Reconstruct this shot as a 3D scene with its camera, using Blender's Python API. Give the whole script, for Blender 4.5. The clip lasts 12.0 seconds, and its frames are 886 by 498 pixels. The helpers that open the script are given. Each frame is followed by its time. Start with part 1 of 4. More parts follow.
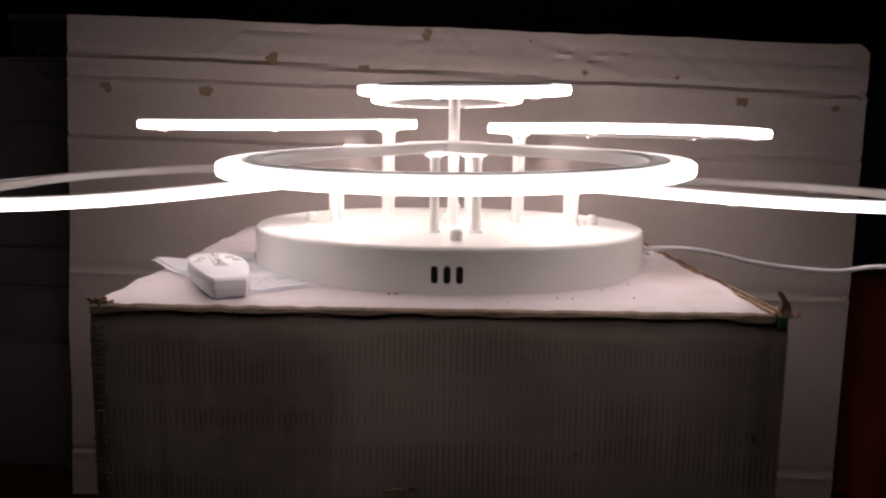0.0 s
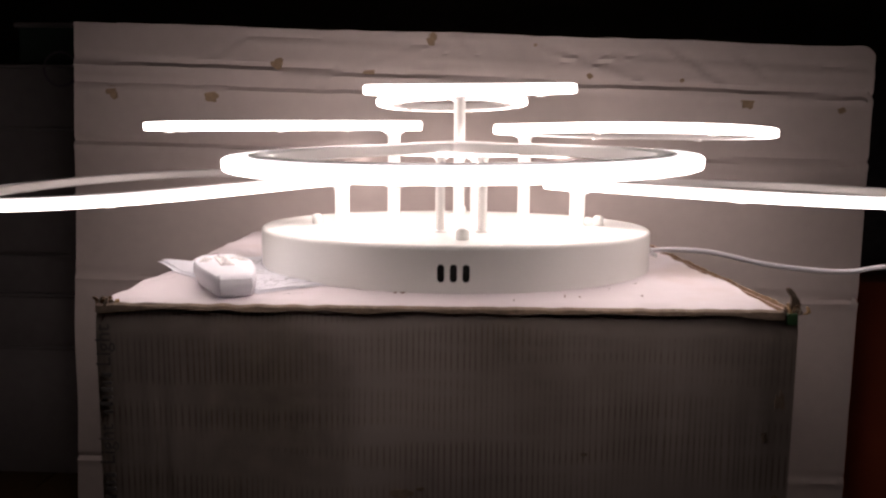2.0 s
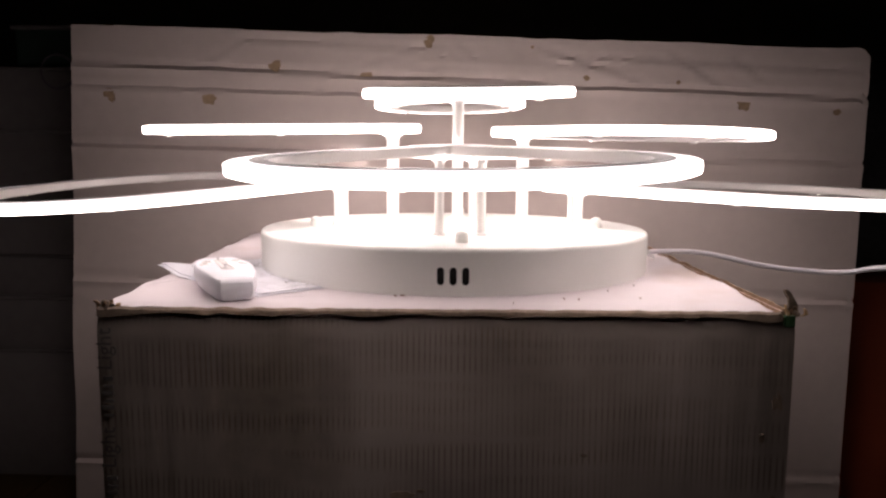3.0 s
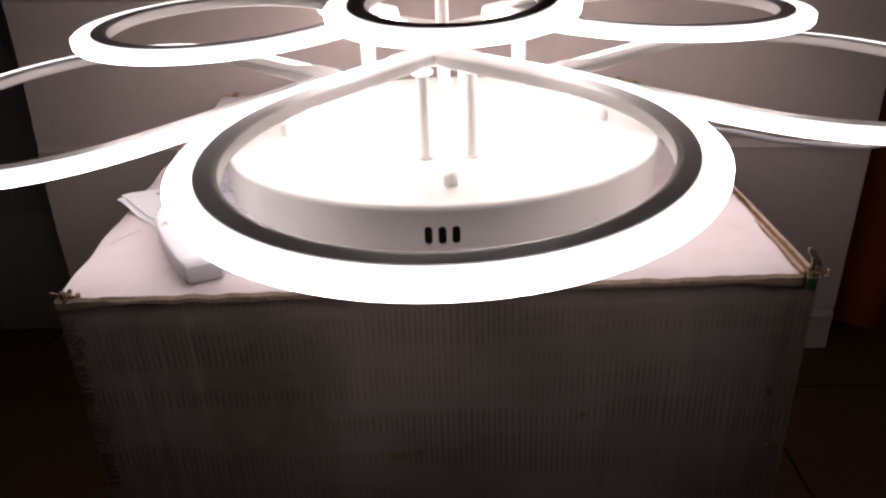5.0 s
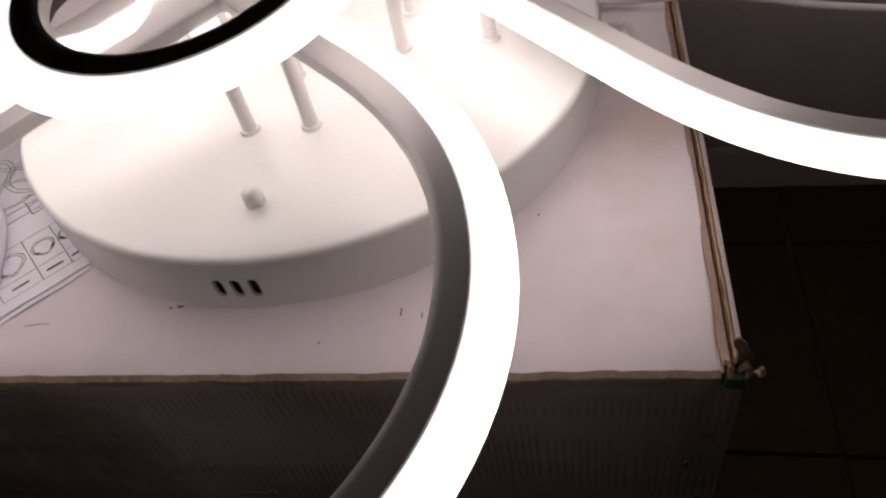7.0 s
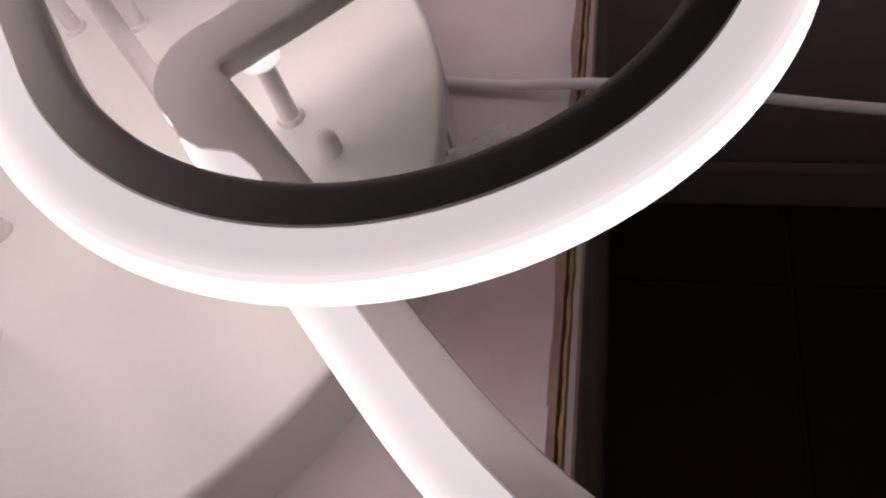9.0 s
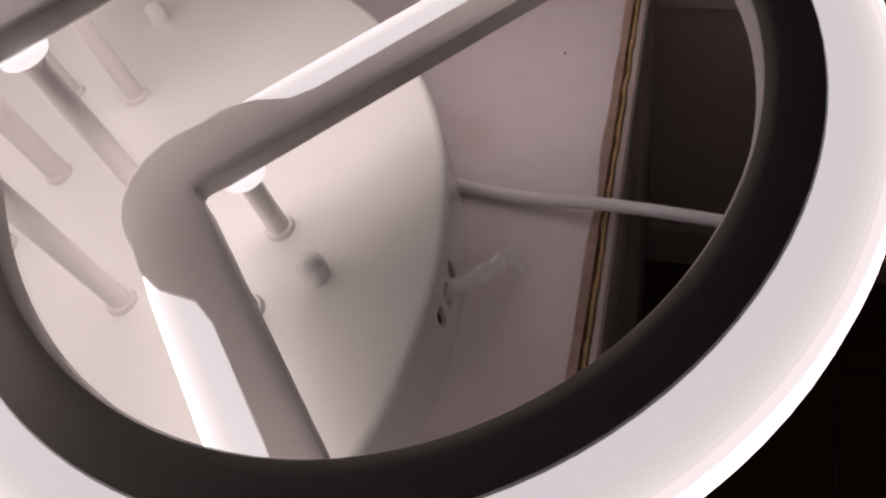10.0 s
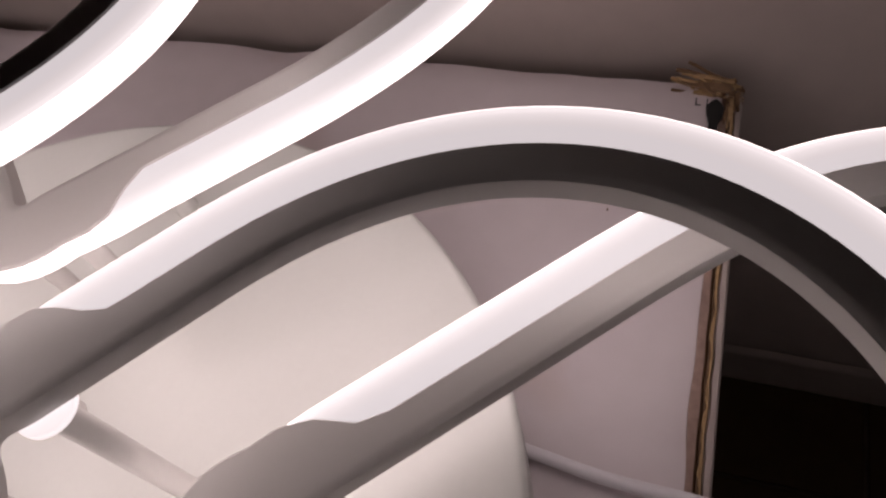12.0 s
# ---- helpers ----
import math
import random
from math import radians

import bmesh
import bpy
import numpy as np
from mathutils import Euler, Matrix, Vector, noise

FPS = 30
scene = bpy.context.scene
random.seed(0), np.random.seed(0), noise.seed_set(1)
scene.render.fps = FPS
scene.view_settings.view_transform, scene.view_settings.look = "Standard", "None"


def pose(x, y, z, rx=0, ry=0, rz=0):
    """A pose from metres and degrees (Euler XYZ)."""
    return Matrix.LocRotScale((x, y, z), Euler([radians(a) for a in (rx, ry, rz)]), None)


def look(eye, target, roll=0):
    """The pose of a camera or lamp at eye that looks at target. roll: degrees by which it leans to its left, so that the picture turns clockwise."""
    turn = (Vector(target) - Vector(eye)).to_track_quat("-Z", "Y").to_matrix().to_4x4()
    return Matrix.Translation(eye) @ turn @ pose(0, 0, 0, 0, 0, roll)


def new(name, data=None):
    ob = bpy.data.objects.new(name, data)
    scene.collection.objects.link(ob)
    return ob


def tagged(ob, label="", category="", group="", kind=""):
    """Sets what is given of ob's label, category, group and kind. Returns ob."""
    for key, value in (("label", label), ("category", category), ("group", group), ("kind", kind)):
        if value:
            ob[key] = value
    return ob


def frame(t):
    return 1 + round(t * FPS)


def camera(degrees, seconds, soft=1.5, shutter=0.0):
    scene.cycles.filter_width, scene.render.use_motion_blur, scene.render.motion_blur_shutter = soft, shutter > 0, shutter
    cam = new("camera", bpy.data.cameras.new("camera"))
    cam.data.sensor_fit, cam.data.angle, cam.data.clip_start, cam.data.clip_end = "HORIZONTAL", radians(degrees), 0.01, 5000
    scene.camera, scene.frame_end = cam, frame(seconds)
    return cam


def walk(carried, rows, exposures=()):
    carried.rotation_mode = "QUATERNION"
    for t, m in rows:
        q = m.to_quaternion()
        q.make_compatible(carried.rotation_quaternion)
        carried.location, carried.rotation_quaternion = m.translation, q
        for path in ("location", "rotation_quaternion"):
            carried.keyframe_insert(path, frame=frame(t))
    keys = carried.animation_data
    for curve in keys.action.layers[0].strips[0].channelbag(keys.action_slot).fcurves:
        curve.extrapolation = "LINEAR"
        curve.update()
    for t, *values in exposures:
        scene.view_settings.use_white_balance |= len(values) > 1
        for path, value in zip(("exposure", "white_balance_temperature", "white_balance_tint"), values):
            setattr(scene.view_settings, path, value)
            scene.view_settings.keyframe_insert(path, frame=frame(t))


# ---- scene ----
cam = camera(61.66, 12.0, soft=2.4)
PATH = [
    (0, (0.0148, -0.8027, 0.1251), (-0.0423, 1.1781, -0.1456), 0.87),
    (0.5, (0.0153, -0.8034, 0.1199), (-0.0456, 1.1794, -0.1342), 0.80),
    (1, (0.0157, -0.8052, 0.1169), (-0.0495, 1.1780, -0.1339), 0.86),
    (1.5, (0.0138, -0.8048, 0.1158), (-0.0547, 1.1788, -0.1299), 0.87),
    (2, (0.0138, -0.8018, 0.1145), (-0.0571, 1.1823, -0.1268), 0.55),
    (2.5, (0.0150, -0.8075, 0.1156), (-0.0565, 1.1773, -0.1203), 0.48),
    (4.5, (-0.0129, -0.7455, 0.1666), (-0.0137, 1.1789, -0.3782), 0.48),
    (4.8, (0.0096, -0.7207, 0.2187), (-0.0477, 1.1407, -0.5108), -1.43),
    (5, (0.0173, -0.6998, 0.2558), (-0.0412, 1.0945, -0.6256), -2.10),
    (5.2, (0.0457, -0.6750, 0.2995), (-0.0775, 1.0355, -0.7297), -3.68),
    (5.5, (0.1000, -0.6507, 0.3260), (-0.1305, 0.9773, -0.8126), -5.99),
    (6, (0.1575, -0.6089, 0.3404), (-0.1831, 0.8494, -0.9853), -9.29),
    (6.5, (0.1728, -0.5222, 0.3372), (-0.1819, 0.8426, -1.0812), -11.29),
    (8.5, (0.2752, -0.2328, 0.2816), (-0.2164, 0.8135, -1.3504), -21.56),
    (9, (0.2840, -0.1859, 0.2815), (-0.2092, 0.8344, -1.3665), -20.13),
    (9.5, (0.2878, -0.1466, 0.2800), (-0.2683, 0.8554, -1.3591), -21.26),
    (10, (0.2894, -0.1140, 0.2823), (-0.3098, 0.8652, -1.3554), -20.63),
    (10.5, (0.2831, -0.0832, 0.2914), (-0.3274, 0.9139, -1.3313), -19.74),
    (11, (0.2691, -0.0583, 0.3004), (-0.3293, 0.9458, -1.3225), -18.70),
    (11.5, (0.2502, -0.0287, 0.3084), (-0.3244, 0.9565, -1.3346), -17.67),
    (12, (0.2288, -0.0018, 0.3196), (-0.3268, 0.9540, -1.3471), -17.31),
]
walk(cam, [(t, look(eye, target, roll)) for t, eye, target, roll in PATH],
     exposures=[(0.0, 1.12, 6650, 11), (1.0, 1.24, 6650, 11), (2.7, 1.6, 6650, 11), (4.6, 1.62, 6500, 10), (5.5, 1.1, 6500, 10), (6.7, 0.7, 6500, 10), (8.3, -0.14, 6600, 15), (9.5, -0.22, 6600, 15), (11.0, -0.12, 6600, 15), (12.0, -0.2, 6600, 15)])

# ---- light ----
# The room is dark: only the diffusers and the glow given to the washers light it.
world = bpy.data.worlds.new("world")
scene.world = world
world.use_nodes = True
world.node_tree.nodes["Background"].inputs[0].default_value = (0.02, 0.014, 0.012, 1)
world.node_tree.nodes["Background"].inputs[1].default_value = 0.1
GLOW = (1.0, 0.865, 0.842)
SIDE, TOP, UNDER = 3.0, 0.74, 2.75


# ---- materials ----
def material(name, colour, rough=0.6, metal=0.0, spread=0.06, scale=8.0, fine=120.0, bump=0.15, stretch=(1, 1, 1),
             stain=None, stain_at=0.62, stain_scale=5.0, sheen=None, depth=0.001):
    m = bpy.data.materials.new(name)
    m.use_nodes = True
    n, l = m.node_tree.nodes, m.node_tree.links
    b = n["Principled BSDF"]
    b.inputs["Roughness"].default_value, b.inputs["Metallic"].default_value = rough, metal
    co = n.new("ShaderNodeTexCoord")
    mp = n.new("ShaderNodeMapping")
    mp.inputs["Scale"].default_value = stretch
    l.new(co.outputs["Object"], mp.inputs[0])

    def tex(size, detail):
        x = n.new("ShaderNodeTexNoise")
        x.inputs["Scale"].default_value, x.inputs["Detail"].default_value = size, detail
        l.new(mp.outputs[0], x.inputs["Vector"])
        return x
    large, small = tex(scale, 4), tex(fine, 3)
    mix = n.new("ShaderNodeMix")
    mix.data_type = "FLOAT"
    mix.inputs[0].default_value = 0.4
    l.new(large.outputs["Fac"], mix.inputs[2])
    l.new(small.outputs["Fac"], mix.inputs[3])
    ramp = n.new("ShaderNodeValToRGB")
    ramp.color_ramp.elements[0].position, ramp.color_ramp.elements[1].position = 0.3, 0.7
    for e, k in zip(ramp.color_ramp.elements, (1 - spread, 1 + spread)):
        e.color = (*[min(1, c * k) for c in colour], 1)
    l.new(mix.outputs[0], ramp.inputs[0])
    last = ramp.outputs[0]
    if stain:
        patch = tex(stain_scale, 6)
        cut = n.new("ShaderNodeValToRGB")
        cut.color_ramp.elements[0].position, cut.color_ramp.elements[1].position = stain_at, stain_at + 0.13
        l.new(patch.outputs["Fac"], cut.inputs[0])
        over = n.new("ShaderNodeMix")
        over.data_type = "RGBA"
        l.new(cut.outputs[0], over.inputs[0])
        l.new(last, over.inputs[6])
        over.inputs[7].default_value = (*stain, 1)
        last = over.outputs[2]
    l.new(last, b.inputs["Base Color"])
    bp = n.new("ShaderNodeBump")
    bp.inputs["Strength"].default_value, bp.inputs["Distance"].default_value = bump, depth
    l.new(mix.outputs[0], bp.inputs["Height"])
    l.new(bp.outputs[0], b.inputs["Normal"])
    return m


def glowing(name, strength, colour=GLOW):
    """Milky silicone that gives light off and has a satin skin: LED strips and, as added glow, the washers."""
    m = bpy.data.materials.new(name)
    m.use_nodes = True
    b = m.node_tree.nodes["Principled BSDF"]
    b.inputs["Base Color"].default_value = (0.32, 0.33, 0.34, 1)
    b.inputs["Roughness"].default_value = 0.45
    b.inputs["Emission Color"].default_value = (*colour, 1)
    b.inputs["Emission Strength"].default_value = strength
    return m


M_PAINT = material("white_lacquer", (0.76, 0.722, 0.70), 0.33, spread=0.015, scale=5, fine=400, bump=0.03)
M_PLATE = material("white_plate_lacquer", (0.74, 0.735, 0.705), 0.27, spread=0.02, scale=4, fine=350, bump=0.03)
M_SIDE = glowing("diffuser_edge", SIDE)
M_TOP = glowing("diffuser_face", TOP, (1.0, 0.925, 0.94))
# emission rises in six steps, painting a gradient towards the outer edge
M_RIMS = [glowing("glow_step", k * TOP, (1.0, 0.91, 0.912)) for k in (1.03, 1.07, 1.12, 1.18, 1.27, 1.45)]
M_UNDER = glowing("diffuser_underside", UNDER)
M_POST = material("white_post_lacquer", (0.74, 0.71, 0.69), 0.4, spread=0.03, scale=30, fine=300, bump=0.04)
M_CARDTOP = material("white_printed_card", (0.62, 0.553, 0.572), 0.55, spread=0.05, scale=3, fine=60, bump=0.25,
                     stain=(0.545, 0.45, 0.43), stain_at=0.57, stain_scale=6)


def fluted_card(name):
    """Grimy printed card, darkened for the shade on the sides, whose flutes show through as dark upright lines, in
    patches, over brown blotches.
    """
    m = bpy.data.materials.new(name)
    m.use_nodes = True
    n, l = m.node_tree.nodes, m.node_tree.links
    b = n["Principled BSDF"]
    b.inputs["Roughness"].default_value = 0.8
    co = n.new("ShaderNodeTexCoord")

    def mapped(scale):
        mp = n.new("ShaderNodeMapping")
        mp.inputs["Scale"].default_value = scale
        l.new(co.outputs["Object"], mp.inputs[0])
        return mp.outputs[0]

    def noise_of(scale, size, detail):
        x = n.new("ShaderNodeTexNoise")
        x.inputs["Scale"].default_value, x.inputs["Detail"].default_value = size, detail
        l.new(mapped(scale), x.inputs["Vector"])
        return x.outputs["Fac"]

    def ramp(value, lo, hi, a, c):
        r = n.new("ShaderNodeValToRGB")
        r.color_ramp.elements[0].position, r.color_ramp.elements[1].position = lo, hi
        r.color_ramp.elements[0].color, r.color_ramp.elements[1].color = (*a, 1), (*c, 1)
        l.new(value, r.inputs[0])
        return r.outputs[0]

    def blend(fac, a, c, kind="MIX"):
        x = n.new("ShaderNodeMix")
        x.data_type, x.blend_type = "RGBA", kind
        l.new(fac, x.inputs[0])
        l.new(a, x.inputs[6])
        l.new(c, x.inputs[7])
        return x.outputs[2]
    # print and brown tones both carry the shade of the upright sides
    print_layer = ramp(noise_of((1, 1, 1), 7, 6), 0.35, 0.7, (0.325, 0.272, 0.248), (0.20, 0.166, 0.15))
    brown = ramp(noise_of((1, 1, 1), 60, 4), 0.3, 0.7, (0.195, 0.158, 0.125), (0.125, 0.101, 0.08))
    worn = ramp(noise_of((1, 1, 0.6), 4.5, 7), 0.42, 0.64, (0, 0, 0), (1, 1, 1))
    base = blend(worn, print_layer, brown)
    wave = n.new("ShaderNodeTexWave")
    wave.inputs["Scale"].default_value, wave.inputs["Distortion"].default_value = 70.0, 6.5
    wave.inputs["Detail"].default_value, wave.inputs["Detail Scale"].default_value = 3.0, 0.5
    l.new(mapped((1, 0.02, 0.06)), wave.inputs["Vector"])
    lines = ramp(wave.outputs["Fac"], 0.52, 0.95, (1, 1, 1), (0.60, 0.54, 0.49))
    patches = ramp(noise_of((0.6, 0.6, 4.5), 8, 9), 0.43, 0.63, (0, 0, 0), (1, 1, 1))
    marked = blend(patches, base, lines, "MULTIPLY")
    l.new(marked, b.inputs["Base Color"])
    bp = n.new("ShaderNodeBump")
    bp.inputs["Strength"].default_value, bp.inputs["Distance"].default_value = 0.5, 0.0012
    l.new(noise_of((1, 1, 0.05), 110, 2), bp.inputs["Height"])
    l.new(bp.outputs[0], b.inputs["Normal"])
    return m


M_CARDFRONT = fluted_card("grimy_shaded_card")
M_BOARD = material("grey_white_card_sheet", (0.43, 0.365, 0.341), 0.75, spread=0.06, scale=2.5, fine=70, bump=0.2,
                   stain=(0.34, 0.285, 0.26), stain_at=0.58, stain_scale=3)
M_KRAFT = material("torn_brown_kraft", (0.38, 0.245, 0.125), 0.9, spread=0.35, scale=30, fine=300, bump=0.8)
M_KRAFTDARK = material("dark_kraft_flute", (0.17, 0.10, 0.055), 0.9, spread=0.4, scale=40, fine=300, bump=0.8)
M_TORN = material("torn_paper_patch", (0.23, 0.16, 0.10), 0.95, spread=0.35, scale=25, fine=200, bump=0.6)
M_WORN = material("worn_card_fibre", (0.21, 0.155, 0.115), 0.95, spread=0.4, scale=35, fine=250, bump=0.6)
M_LIP = material("scuffed_card_lip", (0.33, 0.225, 0.19), 0.9, spread=0.3, scale=30, fine=220, bump=0.5)
M_FADED = material("faded_print", (0.105, 0.095, 0.09), 0.8, spread=0.3, scale=60)
M_TAPE = material("dark_green_tape", (0.03, 0.075, 0.03), 0.5, spread=0.3, scale=60)
# near-black fill that paints the shade inside the slots and the split corner
M_DARK = material("painted_interior_shade", (0.012, 0.011, 0.011), 0.8, spread=0.2)
M_PAPER = material("manual_paper", (0.70, 0.69, 0.74), 0.7, spread=0.02, scale=10, fine=200, bump=0.05)
M_INK = material("black_ink", (0.03, 0.03, 0.035), 0.7, spread=0.1)
M_GREEN = material("green_ink", (0.03, 0.16, 0.06), 0.7, spread=0.2)
M_REMOTE = material("white_remote_plastic", (0.76, 0.75, 0.80), 0.35, spread=0.02, scale=20, fine=500, bump=0.03)
M_BUTTON = material("soft_button_rubber", (0.70, 0.67, 0.66), 0.5, spread=0.03)
M_CORD = material("white_cable_pvc", (0.68, 0.65, 0.68), 0.45, spread=0.05, scale=40)
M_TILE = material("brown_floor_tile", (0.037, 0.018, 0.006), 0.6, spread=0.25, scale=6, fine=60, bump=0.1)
M_GROUT = material("dark_grout", (0.05, 0.03, 0.02), 0.9, spread=0.3)
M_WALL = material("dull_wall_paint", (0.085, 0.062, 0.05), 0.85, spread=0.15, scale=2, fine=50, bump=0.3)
M_TILE.node_tree.nodes["Principled BSDF"].inputs["Specular IOR Level"].default_value = 0.2
# unseen ceiling: warm dark colour chosen for the bounce it sends down
M_CEILING = material("ceiling_bounce_tint", (0.08, 0.05, 0.035), 0.85, spread=0.1, scale=2, fine=50, bump=0.2)
M_CLOTH = material("orange_cloth", (0.17, 0.026, 0.005), 0.85, spread=0.15, scale=6, fine=400, bump=0.3)
M_CARTON = material("greyish_carton", (0.15, 0.132, 0.132), 0.8, spread=0.12, scale=4, fine=60, bump=0.2)
M_CARTONINK = material("faded_carton_print", (0.10, 0.09, 0.10), 0.8, spread=0.2)
M_CRATE = material("dark_green_crate", (0.03, 0.05, 0.04), 0.6, spread=0.2)
M_CLUTTER = material("dark_fabric_bundle", (0.05, 0.045, 0.05), 0.9, spread=0.5, scale=12)

M_CLEAR = bpy.data.materials.new("clear_plastic_sleeve")
M_CLEAR.use_nodes = True
_b = M_CLEAR.node_tree.nodes["Principled BSDF"]
_b.inputs["Base Color"].default_value = (0.9, 0.88, 0.88, 1)
_b.inputs["Roughness"].default_value = 0.25
_b.inputs["Alpha"].default_value = 0.45


# ---- mesh helpers ----
def mesh_of(name, bm, mats, smooth=True, angle=0.6):
    bmesh.ops.recalc_face_normals(bm, faces=bm.faces[:])
    me = bpy.data.meshes.new(name)
    if smooth:
        for f in bm.faces:
            f.smooth = True
        for e in bm.edges:
            if len(e.link_faces) == 2 and e.calc_face_angle(0) > angle:
                e.smooth = False
    bm.to_mesh(me)
    bm.free()
    for m in (mats if isinstance(mats, (list, tuple)) else [mats]):
        me.materials.append(m)
    return me


def part(name, bm, mats, parent=None, label="", smooth=True):
    ob = new(name, mesh_of(name, bm, mats, smooth))
    ob.parent = parent
    if label:
        tagged(ob, label)
    return ob


def lathe(bm, profile, n=32, at=(0, 0, 0)):
    """Turns (radius, height) pairs round z; closes the ends that lie off the axis with a face."""
    rings = [[bm.verts.new((at[0] + r * math.cos(2 * math.pi * k / n), at[1] + r * math.sin(2 * math.pi * k / n), at[2] + z))
              for k in range(n)] for r, z in profile]
    for a, b in zip(rings, rings[1:]):
        for k in range(n):
            bm.faces.new((a[k], a[(k + 1) % n], b[(k + 1) % n], b[k]))
    bm.faces.new(rings[0][::-1])
    bm.faces.new(rings[-1])


def box(bm, lo, hi, bevel=0.0, seg=2):
    r = bmesh.ops.create_cube(bm, size=1, matrix=Matrix.LocRotScale([(a + b) / 2 for a, b in zip(lo, hi)], None, [b - a for a, b in zip(lo, hi)]))
    if bevel:
        es = list({e for v in r["verts"] for e in v.link_edges})
        bmesh.ops.bevel(bm, geom=es, offset=bevel, segments=seg, affect="EDGES", profile=0.5)


def tube(bm, pts, radius, n=10):
    """A round tube along points (Catmull-Rom through them)."""
    pts = [Vector(p) for p in pts]
    ext = [2 * pts[0] - pts[1], *pts, 2 * pts[-1] - pts[-2]]
    fine = []
    for a, b, c, d in zip(ext, ext[1:], ext[2:], ext[3:]):
        for k in range(8):
            t = k / 8
            fine.append(0.5 * (2 * b + (c - a) * t + (2 * a - 5 * b + 4 * c - d) * t * t + (3 * b - a - 3 * c + d) * t ** 3))
    fine.append(pts[-1])
    rings = []
    for k, p in enumerate(fine):
        way = (fine[min(k + 1, len(fine) - 1)] - fine[max(k - 1, 0)]).normalized()
        side = way.cross(Vector((0, 0, 1)))
        side = side.normalized() if side.length > 1e-4 else Vector((1, 0, 0))
        up = side.cross(way)
        r = radius(k / (len(fine) - 1)) if callable(radius) else radius
        rings.append([bm.verts.new(p + r * (math.cos(2 * math.pi * j / n) * side + math.sin(2 * math.pi * j / n) * up)) for j in range(n)])
    for a, b in zip(rings, rings[1:]):
        for j in range(n):
            bm.faces.new((a[j], a[(j + 1) % n], b[(j + 1) % n], b[j]))
    bm.faces.new(rings[0][::-1])
    bm.faces.new(rings[-1])


def prism(bm, outline, z0, z1, to=lambda p: p):
    """A closed outline (x, y) made solid between two heights."""
    lo = [bm.verts.new(to(Vector((x, y, z0)))) for x, y in outline]
    hi = [bm.verts.new(to(Vector((x, y, z1)))) for x, y in outline]
    k = len(outline)
    for a in range(k):
        bm.faces.new((lo[a], lo[(a + 1) % k], hi[(a + 1) % k], hi[a]))
    bm.faces.new(lo[::-1])
    bm.faces.new(hi)


def ribbon(bm, pts, width, z, closed=False, to=lambda p: p):
    """A thin printed line along points (x, y)."""
    pts = [Vector((x, y, 0)) for x, y in pts]
    k = len(pts)
    rows = []
    for a in range(k):
        before = pts[(a - 1) % k] if closed or a else pts[a]
        after = pts[(a + 1) % k] if closed or a < k - 1 else pts[a]
        way = (after - before).normalized()
        side = Vector((-way.y, way.x, 0)) * width / 2
        rows.append([bm.verts.new(to(pts[a] + side + Vector((0, 0, z)))), bm.verts.new(to(pts[a] - side + Vector((0, 0, z))))])
    for a in range(k if closed else k - 1):
        p, q = rows[a], rows[(a + 1) % k]
        bm.faces.new((p[0], p[1], q[1], q[0]))


def writing(name, text, size, mat, m, parent):
    cu = bpy.data.curves.new(name, "FONT")
    cu.body, cu.size, cu.extrude = text, size, 0.00015
    tmp = new(name, cu)
    bpy.context.view_layer.update()
    me = bpy.data.meshes.new_from_object(tmp.evaluated_get(bpy.context.evaluated_depsgraph_get()))
    bpy.data.objects.remove(tmp)
    me.materials.clear()
    me.materials.append(mat)
    ob = new(name, me)
    ob.parent, ob.matrix_basis = parent, m
    return ob


def smooth01(x):
    x = max(0.0, min(1.0, x))
    return x * x * (3 - 2 * x)


# ---- the room ----
FLOOR = -0.45


def room():
    bm = bmesh.new()
    box(bm, (-2.0, -2.2, FLOOR - 0.08), (2.2, 1.7, FLOOR - 0.006))
    floor = tagged(part("floor", bm, M_GROUT), "brown tiled floor with dark joints", "floor", kind="structure")
    for name, lo, hi in (("wall_north", (-2.0, 1.6, FLOOR), (2.2, 1.7, 2.2)), ("wall_south", (-2.0, -2.2, FLOOR), (2.2, -2.1, 2.2)),
                         ("wall_west", (-2.0, -2.1, FLOOR), (-1.9, 1.6, 2.2)), ("wall_east", (2.1, -2.1, FLOOR), (2.2, 1.6, 2.2))):
        bm = bmesh.new()
        box(bm, lo, hi)
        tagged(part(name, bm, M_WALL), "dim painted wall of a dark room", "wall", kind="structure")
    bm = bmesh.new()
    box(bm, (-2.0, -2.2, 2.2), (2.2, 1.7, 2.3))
    tagged(part("ceiling", bm, M_CEILING), "unseen ceiling of a dark room, coloured for its bounce", "ceiling", kind="structure")
    return floor


floor = room()


# ---- the ceiling lamp ----
PLATE, BAND = 0.0442, 0.0101


